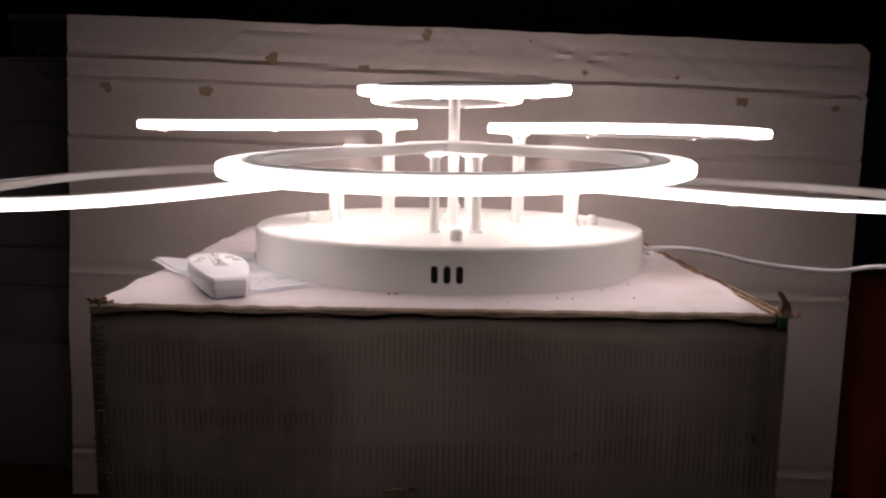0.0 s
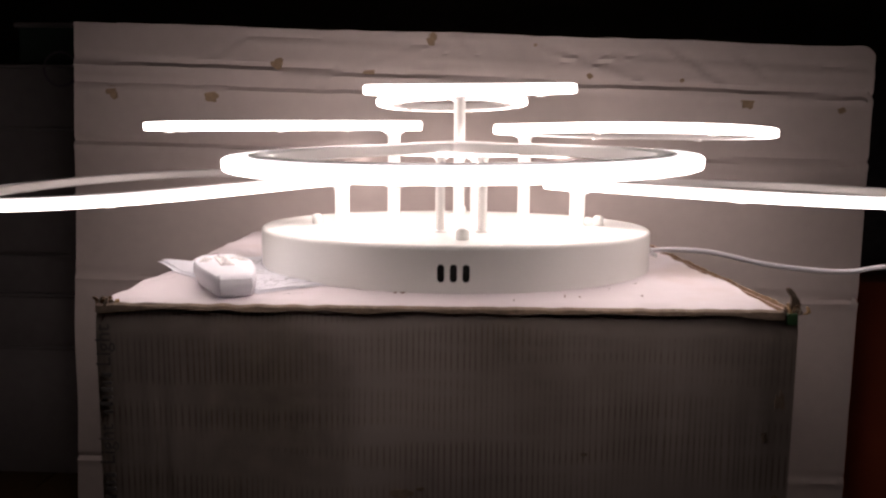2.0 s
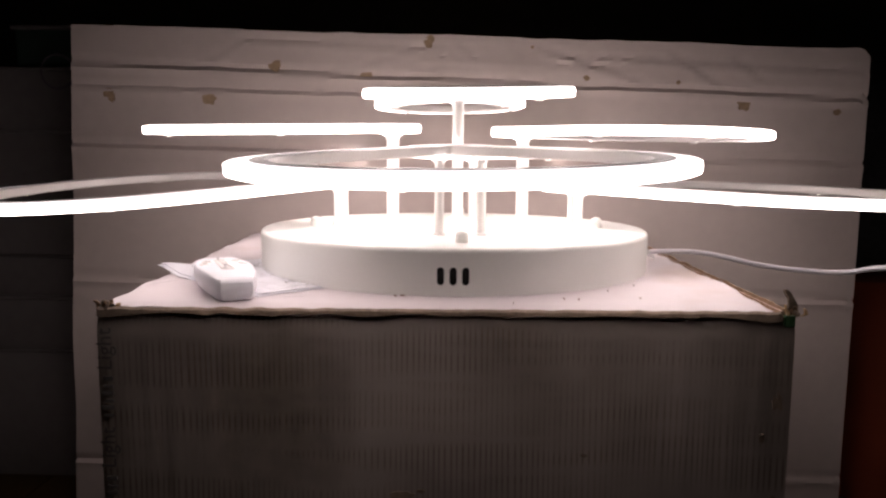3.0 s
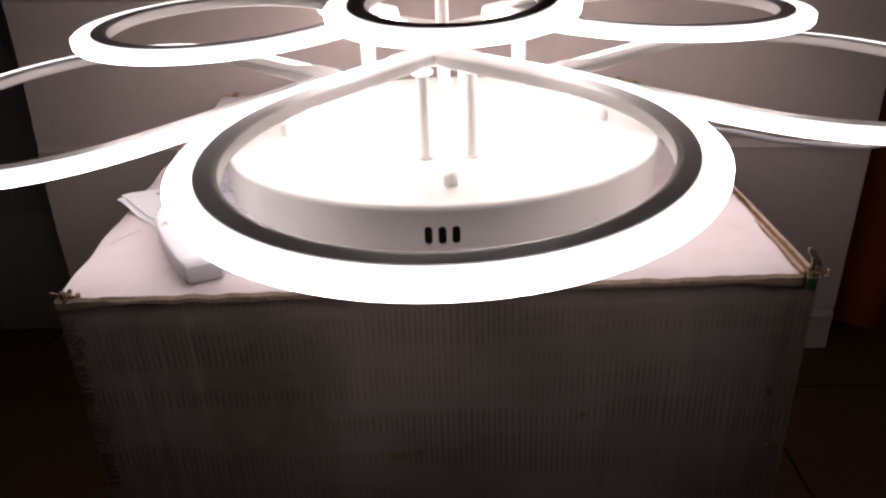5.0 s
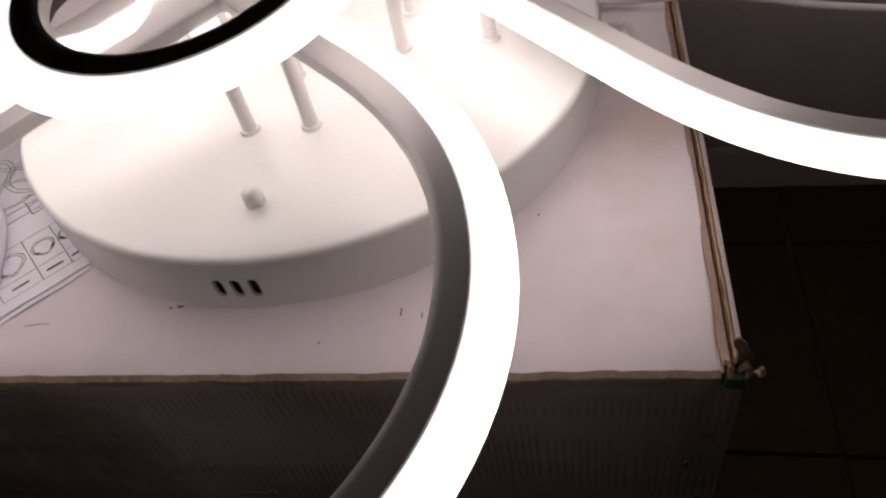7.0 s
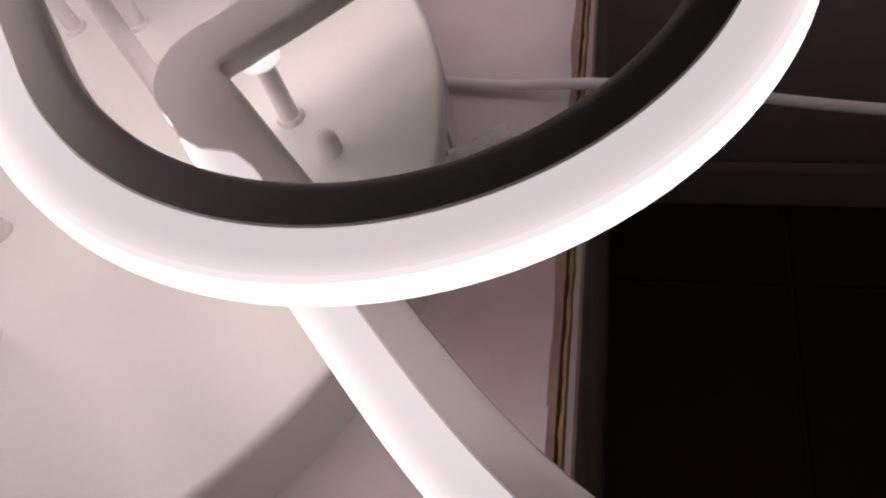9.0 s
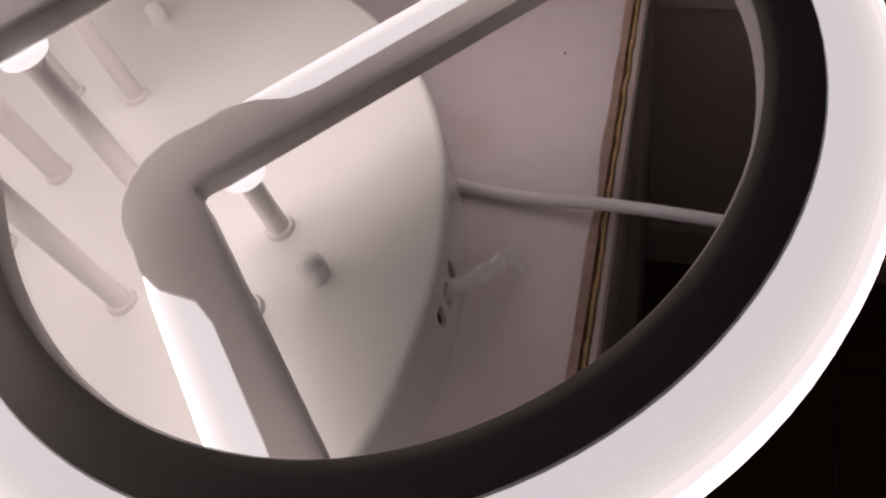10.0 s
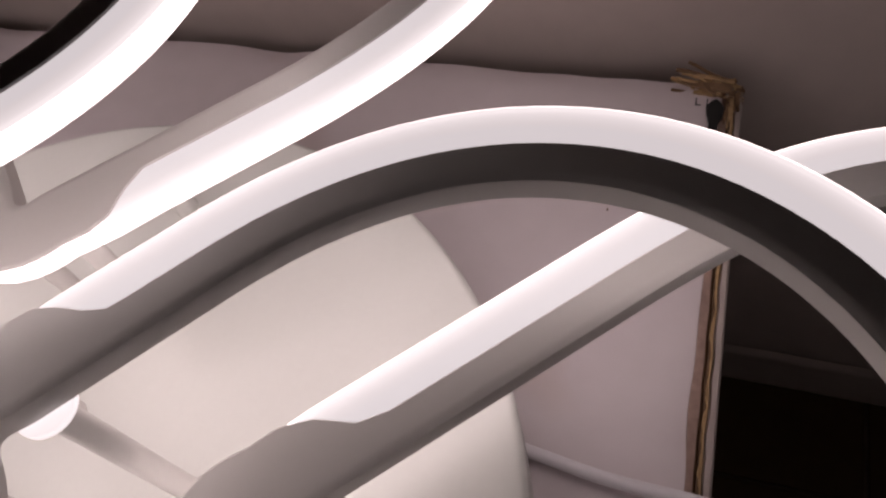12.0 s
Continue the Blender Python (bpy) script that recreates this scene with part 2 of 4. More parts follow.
def petal_curve(half, length, rise=0.062):
    """Inner edge of a drop-shaped ring: from the apex at (0, 0) out to (0, length) and back."""
    def bez(a, b, c, d, k):
        return [((1 - t) ** 3 * a[0] + 3 * (1 - t) ** 2 * t * b[0] + 3 * (1 - t) * t * t * c[0] + t ** 3 * d[0],
                 (1 - t) ** 3 * a[1] + 3 * (1 - t) ** 2 * t * b[1] + 3 * (1 - t) * t * t * c[1] + t ** 3 * d[1]) for t in [j / k for j in range(k)]]
    w, h = half / 0.134, length / 0.337
    s, m = (0.070 * w, rise * h), (half, (0.195 + 0.9 * (rise - 0.06)) * h)
    r = 0.006
    e = r * 1.4 * s[1] / s[0]
    side = [(0, 0)] + bez((0.0, 0.0), (r * 0.45, 0.0), (r * 0.77, e * 0.55), (r * 1.4, e), 10)[1:]
    side += [(r * 1.4 + (s[0] - r * 1.4) * j / 10, e + (s[1] - e) * j / 10) for j in range(10)]
    side += bez(s, (s[0] + 0.031 * w, s[1] + 0.4417 * rise * h), (half, (0.135 + 0.9 * (rise - 0.06)) * h), m, 22)
    side += bez(m, (half, m[1] + 0.552 * (length - m[1])), (half * 0.552, length), (0, length), 26)
    right = side + [(0, length)]
    return right + [(-x, y) for x, y in side[:0:-1]]


def light_ring(lamp, apex, heading, half, length, top, droop, twist=0.0, rise=0.062, height=0.0101, metal=0.0140, full=0.0303, pad=-0.0015, label=""):
    """A drop-shaped ring: a lacquered channel inside, a milky diffuser outside, and a cover plate over both at its apex."""
    pts = petal_curve(half, length, rise)
    k = len(pts)
    along, run = [0.0], 0.0
    for a, b in zip(pts, pts[1:] + pts[:1]):
        run += math.dist(a, b)
        along.append(run)
    rows = []
    for j, p in enumerate(pts):
        d = min(along[j], run - along[j])
        a, b = pts[(j - 1) % k], pts[(j + 1) % k]
        tx, ty = b[0] - a[0], b[1] - a[1]
        q = math.hypot(tx, ty)
        nx, ny = ty / q, -tx / q
        if j == 0:
            nx, ny = 0.0, -1.0
        k2 = 0.55 + 0.45 * half / 0.166
        w = full + pad * (1 - smooth01((d - 0.008 * k2) / (0.030 * k2)))
        mt = metal + (w - metal) * (1 - smooth01((d - 0.024 * k2) / (0.028 * k2)))
        rows.append((p, (nx, ny), mt, w))
    turn = Matrix.Translation((*apex, top - height)) @ Matrix.Rotation(heading, 4, "Z") @ Matrix.Rotation(-droop, 4, "X") @ Matrix.Rotation(twist, 4, "Y")

    def put(bm, row, off, z):
        (x, y), (nx, ny), _, _ = row
        return bm.verts.new(turn @ Vector((x + nx * off, y + ny * off, z)))
    h = height
    bm = bmesh.new()
    loops = [[put(bm, r, o, z) for o, z in ((0.0015, 0), (0, 0.0015), (0, h - 0.003), (0.0007, h - 0.0011), (0.0026, h - 0.0002), (0.0045, h),
                                           (r[2] - 0.0005, h), (r[2], h - 0.0006), (r[2], h - 0.0014), (metal - 0.0008, h - 0.0015), (metal - 0.0008, 0))] for r in rows]
    for a, b in zip(loops, loops[1:] + loops[:1]):
        for c in range(11):
            bm.faces.new((a[c], a[(c + 1) % 11], b[(c + 1) % 11], b[c]))
    ring = part("light_ring", bm, M_PAINT, lamp, label)
    bm = bmesh.new()
    loops = []
    for r in rows:
        o, w = metal - 0.001, r[3]
        e = 0.002
        near = max(0.0, (r[2] - metal) / (w - metal))
        back, low = o + (0.003 - o) * near, 0.0004 - 0.0010 * near
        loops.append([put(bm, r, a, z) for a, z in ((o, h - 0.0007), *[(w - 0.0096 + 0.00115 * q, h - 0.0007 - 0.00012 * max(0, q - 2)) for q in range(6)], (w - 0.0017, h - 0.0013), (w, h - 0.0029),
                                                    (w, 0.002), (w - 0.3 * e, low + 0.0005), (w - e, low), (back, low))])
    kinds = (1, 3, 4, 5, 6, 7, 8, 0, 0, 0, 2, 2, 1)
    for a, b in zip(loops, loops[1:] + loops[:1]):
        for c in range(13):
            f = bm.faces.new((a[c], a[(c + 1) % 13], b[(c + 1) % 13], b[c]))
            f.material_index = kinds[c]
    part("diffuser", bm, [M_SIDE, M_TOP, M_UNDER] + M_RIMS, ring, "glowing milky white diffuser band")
    for share in (0.22, 0.34, 0.47, 0.6, 0.74):
        bm = bmesh.new()
        r = rows[int(share * k)]
        quad = [put(bm, r, o, z) for o, z in ((r[2] - 0.003, 0.0004), (r[2] + 0.005, 0.0004), (r[2] + 0.004, -0.0017), (r[2] - 0.002, -0.0017))]
        r2 = rows[int(share * k) + 1]
        quad2 = [put(bm, r2, o, z) for o, z in ((r2[2] - 0.003, 0.0004), (r2[2] + 0.005, 0.0004), (r2[2] + 0.004, -0.0017), (r2[2] - 0.002, -0.0017))]
        for c in range(4):
            bm.faces.new((quad[c], quad[(c + 1) % 4], quad2[(c + 1) % 4], quad2[c]))
        bm.faces.new(quad[::-1])
        bm.faces.new(quad2)
        part("clip", bm, M_POST, ring, smooth=False)
    return ring


def post(lamp, x, y, top, r=0.0046):
    bm = bmesh.new()
    lathe(bm, [(r, PLATE), (r, top), (0.0004, top + 0.0001)], 24, (x, y, 0))
    p = part("post", bm, M_POST, lamp)
    bm = bmesh.new()
    lathe(bm, [(0.0066, PLATE - 0.0002), (0.0066, PLATE + 0.0012), (0.006, PLATE + 0.0022), (r + 0.0003, PLATE + 0.0024)], 24, (x, y, 0))
    part("flange", bm, M_POST, p)
    bm = bmesh.new()
    lathe(bm, [(r + 0.0003, top - 0.006), (r + 0.0008, top - 0.0052), (r + 0.0012, top - 0.0030), (r + 0.0012, top - 0.0024)], 24, (x, y, 0))
    part("cap", bm, M_POST, p)
    # washer emits on its own, painting the light the ring above would leak
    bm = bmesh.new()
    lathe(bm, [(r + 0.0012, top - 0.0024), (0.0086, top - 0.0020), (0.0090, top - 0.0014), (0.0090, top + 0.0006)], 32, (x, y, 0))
    part("washer", bm, M_RIMS[-1], p, "milky washer with light from the ring above put in as glow")


def lamp_base(lamp):
    R, H, n = 0.2055, PLATE, 144
    bm = bmesh.new()
    # top plate with a rolled edge and a wall that has the vent slots cut through it
    prof = [(0.001, H), (0.06, H), (0.12, H), (0.17, H), (0.194, H)] + [(R - 0.004 + 0.004 * math.sin(a), H - 0.004 + 0.004 * math.cos(a)) for a in [math.pi / 2 * j / 6 for j in range(7)]]
    rings = [[bm.verts.new((r * math.cos(2 * math.pi * k / n), r * math.sin(2 * math.pi * k / n), z)) for k in range(n)] for r, z in prof]
    for a, b in zip(rings, rings[1:]):
        for k in range(n):
            bm.faces.new((a[k], a[(k + 1) % n], b[(k + 1) % n], b[k]))
    bm.faces.new(rings[0])
    zt, zb = H - 0.004, 0.0040
    pitch, cells = 0.0105, 3

    def on(r, ang, z):
        return bm.verts.new((r * math.cos(ang), r * math.sin(ang), z))

    def slots(mid, zc):
        """Three upright slots in the wall round the angle mid; returns the angles that they take up."""
        for c in range(cells):
            u0 = (c - cells / 2) * pitch
            uc = u0 + pitch / 2
            hw, hh = 0.0030, 0.0076
            cap = [(hw * math.cos(a), hh - hw + hw * math.sin(a)) for a in [math.pi / 2 - math.pi / 2 * j / 5 for j in range(6)]]
            half = cap + [(x, -y) for x, y in cap[::-1]]
            for sgn in (1, -1):
                edge = u0 + pitch if sgn > 0 else u0
                outl = [(uc + sgn * x, zc + y) for x, y in half]
                poly = outl + [(uc, zb), (edge, zb), (edge, zt), (uc, zt)]
                bm.faces.new([on(R, mid + u / R, z) for u, z in poly])
                for (ua, za), (ub, z2) in zip(outl, outl[1:]):
                    bm.faces.new([on(R, mid + ua / R, za), on(R, mid + ub / R, z2), on(R - 0.0025, mid + ub / R, z2), on(R - 0.0025, mid + ua / R, za)])
        return mid - cells * pitch / 2 / R, mid + cells * pitch / 2 / R
    front = slots(-math.pi / 2 + 0.0145, 0.0208)
    right = slots(0.055, 0.0262)
    for a0, a1 in ((front[1], right[0]), (right[1], front[0] + 2 * math.pi)):
        k = max(2, int((a1 - a0) / (2 * math.pi) * n))
        for j in range(k):
            p, q = a0 + (a1 - a0) * j / k, a0 + (a1 - a0) * (j + 1) / k
            bm.faces.new([on(R, p, zb), on(R, q, zb), on(R, q, zt), on(R, p, zt)])
    bmesh.ops.remove_doubles(bm, verts=bm.verts[:], dist=0.00002)
    base = part("base", bm, M_PLATE, lamp, "round white lacquered mounting base")
    # black core behind the slots paints the shade inside the base
    bm = bmesh.new()
    lathe(bm, [(R - 0.006, 0.0045), (R - 0.006, H - 0.008)], 64)
    part("slot_shade_core", bm, M_DARK, base)
    base.location = (-0.0020, 0.0064, 0)


def nut(lamp, x, y):
    bm = bmesh.new()
    lathe(bm, [(0.0058, PLATE - 0.0002), (0.0058, PLATE + 0.0062), (0.0055, PLATE + 0.0080), (0.0046, PLATE + 0.0096), (0.0028, PLATE + 0.0106), (0.001, PLATE + 0.0109)], 32, (x, y, 0))
    part("cap_nut", bm, M_PLATE, lamp)


lamp = new("ceiling_lamp")
tagged(lamp, "white petal ring ceiling lamp, lit, standing upside down on a box", "ceiling lamp")
lamp_base(lamp)
# apex x, y, height of the upper face, heading, droop, twist, half width, length, rise of the shoulder
RINGS = {
    "front": (-0.0041, -0.0823, 0.1305, 183.31, 3.11, 0.89, 0.1310, 0.3255, 0.0693),
    "back": (0.0029, 0.1007, 0.1279, 0.93, -0.06, 0.06, 0.1328, 0.3255, 0.0700),
    "right": (0.1223, 0.0146, 0.0934, -90.18, 1.21, 0.41, 0.1736, 0.3576, 0.0823),
    "left": (-0.1219, -0.0063, 0.0988, 91.49, 2.65, -2.63, 0.1741, 0.3579, 0.0825),
    "middle_right": (0.0668, 0.0185, 0.1522, -89.98, 0.72, 0.20, 0.1041, 0.2370, 0.0652),
    "middle_left": (-0.0673, 0.0050, 0.1549, 91.09, 0.72, -2.38, 0.1040, 0.2313, 0.0653),
    "small_front": (0.0117, -0.0351, 0.1914, 180.26, 5.76, 0.80, 0.0637, 0.1622, 0.0635),
    "small_back": (-0.0108, 0.0590, 0.1923, -0.03, 0.80, -0.78, 0.0650, 0.1622, 0.0636),
}
for key, (x, y, top, heading, droop, twist, half, length, rise) in RINGS.items():
    size = "small " if "small" in key else "middle-sized " if "middle" in key else "large " if half > 0.15 else ""
    light_ring(lamp, (x, y), radians(heading), half, length, top, radians(droop), radians(twist), rise, label=size + "drop-shaped ring, lacquered white")


def under(key, x, y):
    """Height of a ring's lower face over (x, y)."""
    ax, ay, top, heading, droop, twist = RINGS[key][:6]
    up = (Matrix.Rotation(radians(heading), 3, "Z") @ Matrix.Rotation(-radians(droop), 3, "X") @ Matrix.Rotation(radians(twist), 3, "Y")).col[2]
    return top - BAND - (up.x * (x - ax) + up.y * (y - ay)) / up.z


for key, x, y in (("front", -0.0147, -0.0910), ("front", 0.0256, -0.0895), ("back", 0.0187, 0.1000), ("back", -0.0221, 0.1001), ("right", 0.1310, -0.0090), ("right", 0.1294, 0.0302),
                  ("left", -0.1240, -0.0225), ("left", -0.1240, 0.0150), ("middle_right", 0.0722, -0.0134), ("middle_right", 0.0715, 0.0310),
                  ("middle_left", -0.0685, -0.0185), ("middle_left", -0.0685, 0.0225)):
    post(lamp, x, y, under(key, x, y) - 0.0008)
for key, x, y in (("small_front", 0.0022, -0.0365), ("small_back", 0.0007, 0.0483)):
    post(lamp, x, y, under(key, x, y) - 0.0008, 0.0056)
for x, y in ((0.0076, -0.1550), (0.1535, 0.0105), (-0.1500, -0.0120), (-0.0034, 0.0055), (0.0030, 0.1580)):
    nut(lamp, x, y)


# ---- the carton under the lamp ----
FL, FR, BR, BL = (-0.2735, -0.2505), (0.2560, -0.2350), (0.2490, 0.309), (-0.3125, 0.313)


def big_carton():
    carton = new("cardboard_carton")
    tagged(carton, "large worn white cardboard carton on the floor with frayed edges", "cardboard box")
    rng = random.Random(3)
    # top panel, slightly buckled, thicker than paper
    nx, ny, th = 60, 60, 0.004
    bm = bmesh.new()
    grid = []
    for j in range(ny + 1):
        row = []
        for i in range(nx + 1):
            u, v = i / nx, j / ny
            x = (FL[0] * (1 - u) + FR[0] * u) * (1 - v) + (BL[0] * (1 - u) + BR[0] * u) * v
            y = (FL[1] * (1 - u) + FR[1] * u) * (1 - v) + (BL[1] * (1 - u) + BR[1] * u) * v
            edge = min(u, 1 - u, v, 1 - v)
            z = -0.0006 - 0.004 * max(0, 1 - edge / 0.02) ** 2 * (0.6 + 0.8 * noise.noise((x * 30, y * 30, 1)))
            if math.hypot(x, y) > 0.215:
                z += 0.0011 * noise.noise((x * 9, y * 9, 4)) - 0.0004
            row.append((x, y, z))
        grid.append(row)
    up = [[bm.verts.new(p) for p in r] for r in grid]
    dn = [[bm.verts.new((p[0], p[1], p[2] - th)) for p in r] for r in grid]
    for j in range(ny):
        for i in range(nx):
            bm.faces.new((up[j][i], up[j][i + 1], up[j + 1][i + 1], up[j + 1][i]))
            bm.faces.new((dn[j][i], dn[j + 1][i], dn[j + 1][i + 1], dn[j][i + 1]))
    rim = [(0, i) for i in range(nx)] + [(j, nx) for j in range(ny)] + [(ny, nx - i) for i in range(nx)] + [(ny - j, 0) for j in range(ny)]
    for a, b in zip(rim, rim[1:] + rim[:1]):
        bm.faces.new((up[a[0]][a[1]], dn[a[0]][a[1]], dn[b[0]][b[1]], up[b[0]][b[1]]))
    part("top_panel", bm, M_CARDTOP, carton, "white printed top panel, scuffed and faintly yellowed", smooth=True)

    # side panels with faint bulge and flute ripples
    def swell(u, v, ripple):
        """How far a side panel stands out of its plane."""
        bulge = 0.004 * math.sin(math.pi * u) * math.sin(math.pi * v)
        dent = 0.0035 * noise.noise((u * 6, v * 4, 7)) * min(1, 6 * u, 6 * (1 - u))
        return bulge + dent + ripple * noise.noise((u * 60, v * 2.0, 2)) - 0.004 * max(0, (v - 0.97) / 0.03) ** 2

    def side(name, a, b, mat, label, ripple):
        n, m = 110, 40
        bm = bmesh.new()
        way = Vector((b[0] - a[0], b[1] - a[1], 0))
        out = Vector((way.y, -way.x, 0)).normalized()
        rows = []
        for j in range(m + 1):
            rows.append([])
            for i in range(n + 1):
                u, v = i / n, j / m
                z = FLOOR - 0.0045 + (-0.003 - FLOOR) * v
                p = Vector((a[0], a[1], 0)) + way * u + out * swell(u, v, ripple)
                rows[-1].append(Vector((p.x, p.y, z)))
        fr = [[bm.verts.new(p) for p in r] for r in rows]
        bk = [[bm.verts.new(p - out * 0.004) for p in r] for r in rows]
        for j in range(m):
            for i in range(n):
                bm.faces.new((fr[j][i], fr[j][i + 1], fr[j + 1][i + 1], fr[j + 1][i]))
                bm.faces.new((bk[j][i], bk[j + 1][i], bk[j + 1][i + 1], bk[j][i + 1]))
        rim = [(0, i) for i in range(n)] + [(j, n) for j in range(m)] + [(m, n - i) for i in range(n)] + [(m - j, 0) for j in range(m)]
        for p, q in zip(rim, rim[1:] + rim[:1]):
            bm.faces.new((fr[p[0]][p[1]], bk[p[0]][p[1]], bk[q[0]][q[1]], fr[q[0]][q[1]]))
        part(name, bm, mat, carton, label)
    side("front_panel", FL, (FR[0] + 0.0105, FR[1]), M_CARDFRONT, "grimy corrugated front panel with vertical flute streaks, darkened for shade", 0.0009)
    side("right_panel", (FR[0] + 0.0105, FR[1] + 0.0043), (BR[0] + 0.0105, BR[1]), M_CARDFRONT, "grimy corrugated side panel, darkened for shade", 0.0006)
    side("back_panel", BR, BL, M_CARDFRONT, "grimy corrugated back panel, darkened for shade", 0.0006)
    side("left_panel", BL, FL, M_CARDFRONT, "grimy corrugated side panel, darkened for shade", 0.0006)

    # spots on the front where the printed paper is rubbed through to the brown card
    way = Vector((FR[0] + 0.0105 - FL[0], FR[1] - FL[1], 0))
    for x, z, w, h in ((-0.036, -0.151, 0.011, 0.0045), (-0.022, -0.147, 0.004, 0.002), (0.2560, -0.074, 0.005, 0.008), (0.2565, -0.156, 0.006, 0.006), (-0.2655, -0.212, 0.005, 0.009),
                       (-0.228, -0.163, 0.003, 0.004), (0.245, -0.103, 0.003, 0.005), (-0.268, -0.083, 0.003, 0.006), (0.105, -0.118, 0.003, 0.0015)):
        bm = bmesh.new()
        rim = []
        for k in range(16):
            t = 2 * math.pi * k / 16
            r = 0.8 + 0.5 * noise.noise((2.2 * math.cos(t) + 9 * x, 2.2 * math.sin(t), 40 * z)) + rng.uniform(-0.12, 0.12)
            rim.append((x + w * r * math.cos(t), z + h * r * math.sin(t)))

        def stuck(px, pz, proud):
            u, v = min(0.999, (px - FL[0]) / way.x), (pz - FLOOR + 0.0045) / (-0.003 - FLOOR)
            q = Vector((FL[0], FL[1], 0)) + way * u + Vector((way.y, -way.x, 0)).normalized() * (swell(u, v, 0.0009) + proud)
            return bm.verts.new((q.x, q.y, pz))
        mid = stuck(x, z, 0.0009)
        top, low = [stuck(px, pz, 0.0007) for px, pz in rim], [stuck(px, pz, -0.002) for px, pz in rim]
        for k in range(16):
            bm.faces.new((mid, top[k], top[(k + 1) % 16]))
            bm.faces.new((top[k], low[k], low[(k + 1) % 16], top[(k + 1) % 16]))
        part("rubbed_spot", bm, M_WORN, carton, "", smooth=False)

    # raw torn edge along the right side: a scuffed brown lip that ends in a ragged liner
    bm = bmesh.new()
    n = 260
    last = None
    for j in range(n + 1):
        v = 0.006 + 0.988 * j / n
        x = FR[0] + (BR[0] - FR[0]) * v
        y = FR[1] + (BR[1] - FR[1]) * v
        w = 0.0062 + 0.0005 * noise.noise((v * 9, 3, 0)) + 0.0004 * noise.noise((v * 45, 5, 3))
        a0 = -0.0008 + 0.0012 * noise.noise((v * 16, 1, 7))
        rag = 0.0012 + 0.0016 * noise.noise((v * 18, 5, 2)) + 0.0014 * noise.noise((v * 75, 1, 4))
        gap = 0.0010 * noise.noise((v * 52, 8, 8)) + 0.0006 * noise.noise((v * 150, 3, 8))
        now = [bm.verts.new(q) for q in ((x + a0, y, -0.0022), (x + 0.50 * w, y, -0.0032 + 0.0008 * noise.noise((v * 60, 2, 2))), (x + 0.72 * w, y, -0.0060), (x + 0.80 * w + gap, y, -0.0022 + rag),
                                         (x + w, y, -0.0026 + rag), (x + w + 0.0004, y, -0.0046), (x + w + 0.0012, y, -0.0020), (x + 0.0098, y, -0.0030), (x + 0.0110, y, -0.0066), (x + a0, y, -0.016))]
        if last:
            for c in range(10):
                f = bm.faces.new((last[c], last[(c + 1) % 10], now[(c + 1) % 10], now[c]))
                f.material_index = (2, 1, 1, 0, 0, 3, 3, 3, 1, 1)[c]
        last = now
    part("torn_edge", bm, [M_KRAFT, M_KRAFTDARK, M_LIP, M_BOARD], carton, "raw torn brown corrugated edge")
    # worn brown line along the front edge
    bm = bmesh.new()
    last = None
    n = 220
    for j in range(n + 1):
        u = 0.004 + 0.992 * j / n
        x = FL[0] + (FR[0] - FL[0]) * u
        y = FL[1] + (FR[1] - FL[1]) * u - 0.0012 + 0.0012 * noise.noise((u * 25, 2, 0))
        w = 0.0022 + 0.0022 * noise.noise((u * 14, 7, 1)) + 0.002 * smooth01((abs(u - 0.5) - 0.42) / 0.08)
        z = -0.0045 + 0.001 * noise.noise((u * 40, 3, 3))
        now = [bm.verts.new(p) for p in ((x, y + 0.0012, z + 0.0022), (x, y - 0.0022, z + 0.0008), (x, y - 0.003, z - max(w, 0.0004)), (x, y + 0.004, z - 0.002))]
        if last:
            for c in range(4):
                bm.faces.new((last[c], last[(c + 1) % 4], now[(c + 1) % 4], now[c]))
        last = now
    part("worn_edge", bm, M_WORN, carton, "brown fibre showing along the worn front edge")

    # frayed corners: small ragged scraps, longer split strips where the back corner tore open, one tall curl in front
    def scrap(p, along, up, w, mat, curl=0.0):
        bm = bmesh.new()
        side = along.cross(up).normalized() * 0.0007
        last = None
        for k in range(7):
            t = k / 6
            wide = w * (1 - 0.55 * t * t) * (0.75 + 0.5 * rng.random())
            mid = p + up * t + along.normalized() * curl * t * t + side * 3 * math.sin(4 * t + p.x * 900)
            e = along.normalized() * wide / 2
            now = [bm.verts.new(q) for q in (mid - e - side, mid + e - side, mid + e + side, mid - e + side)]
            if last:
                for c in range(4):
                    bm.faces.new((last[c], last[(c + 1) % 4], now[(c + 1) % 4], now[c]))
            else:
                bm.faces.new(now[::-1])
            last = now
        bm.faces.new(last)
        part("frayed_scrap", bm, mat, carton, "", smooth=False)
    for cx, cy, count, tall in ((FL[0] + 0.006, FL[1] + 0.004, 16, 0.006), (FR[0] + 0.008, FR[1] + 0.003, 12, 0.006), (BR[0] + 0.003, BR[1] - 0.008, 14, 0.008), (BL[0] + 0.02, BL[1] - 0.01, 10, 0.008)):
        for _ in range(count):
            a, d = rng.uniform(0, 6.28), rng.uniform(0.0, 0.009)
            yaw = rng.uniform(0, 3.14)
            t = rng.uniform(0.4, 1.0) * tall
            scrap(Vector((cx + d * math.cos(a), cy + 0.6 * d * math.sin(a), -0.006)), Vector((math.cos(yaw), math.sin(yaw), 0)),
                  Vector((rng.uniform(-0.6, 0.6) * t, rng.uniform(-0.6, 0.6) * t, t + 0.003)), rng.uniform(0.002, 0.006), rng.choice((M_KRAFT, M_WORN, M_KRAFTDARK)))
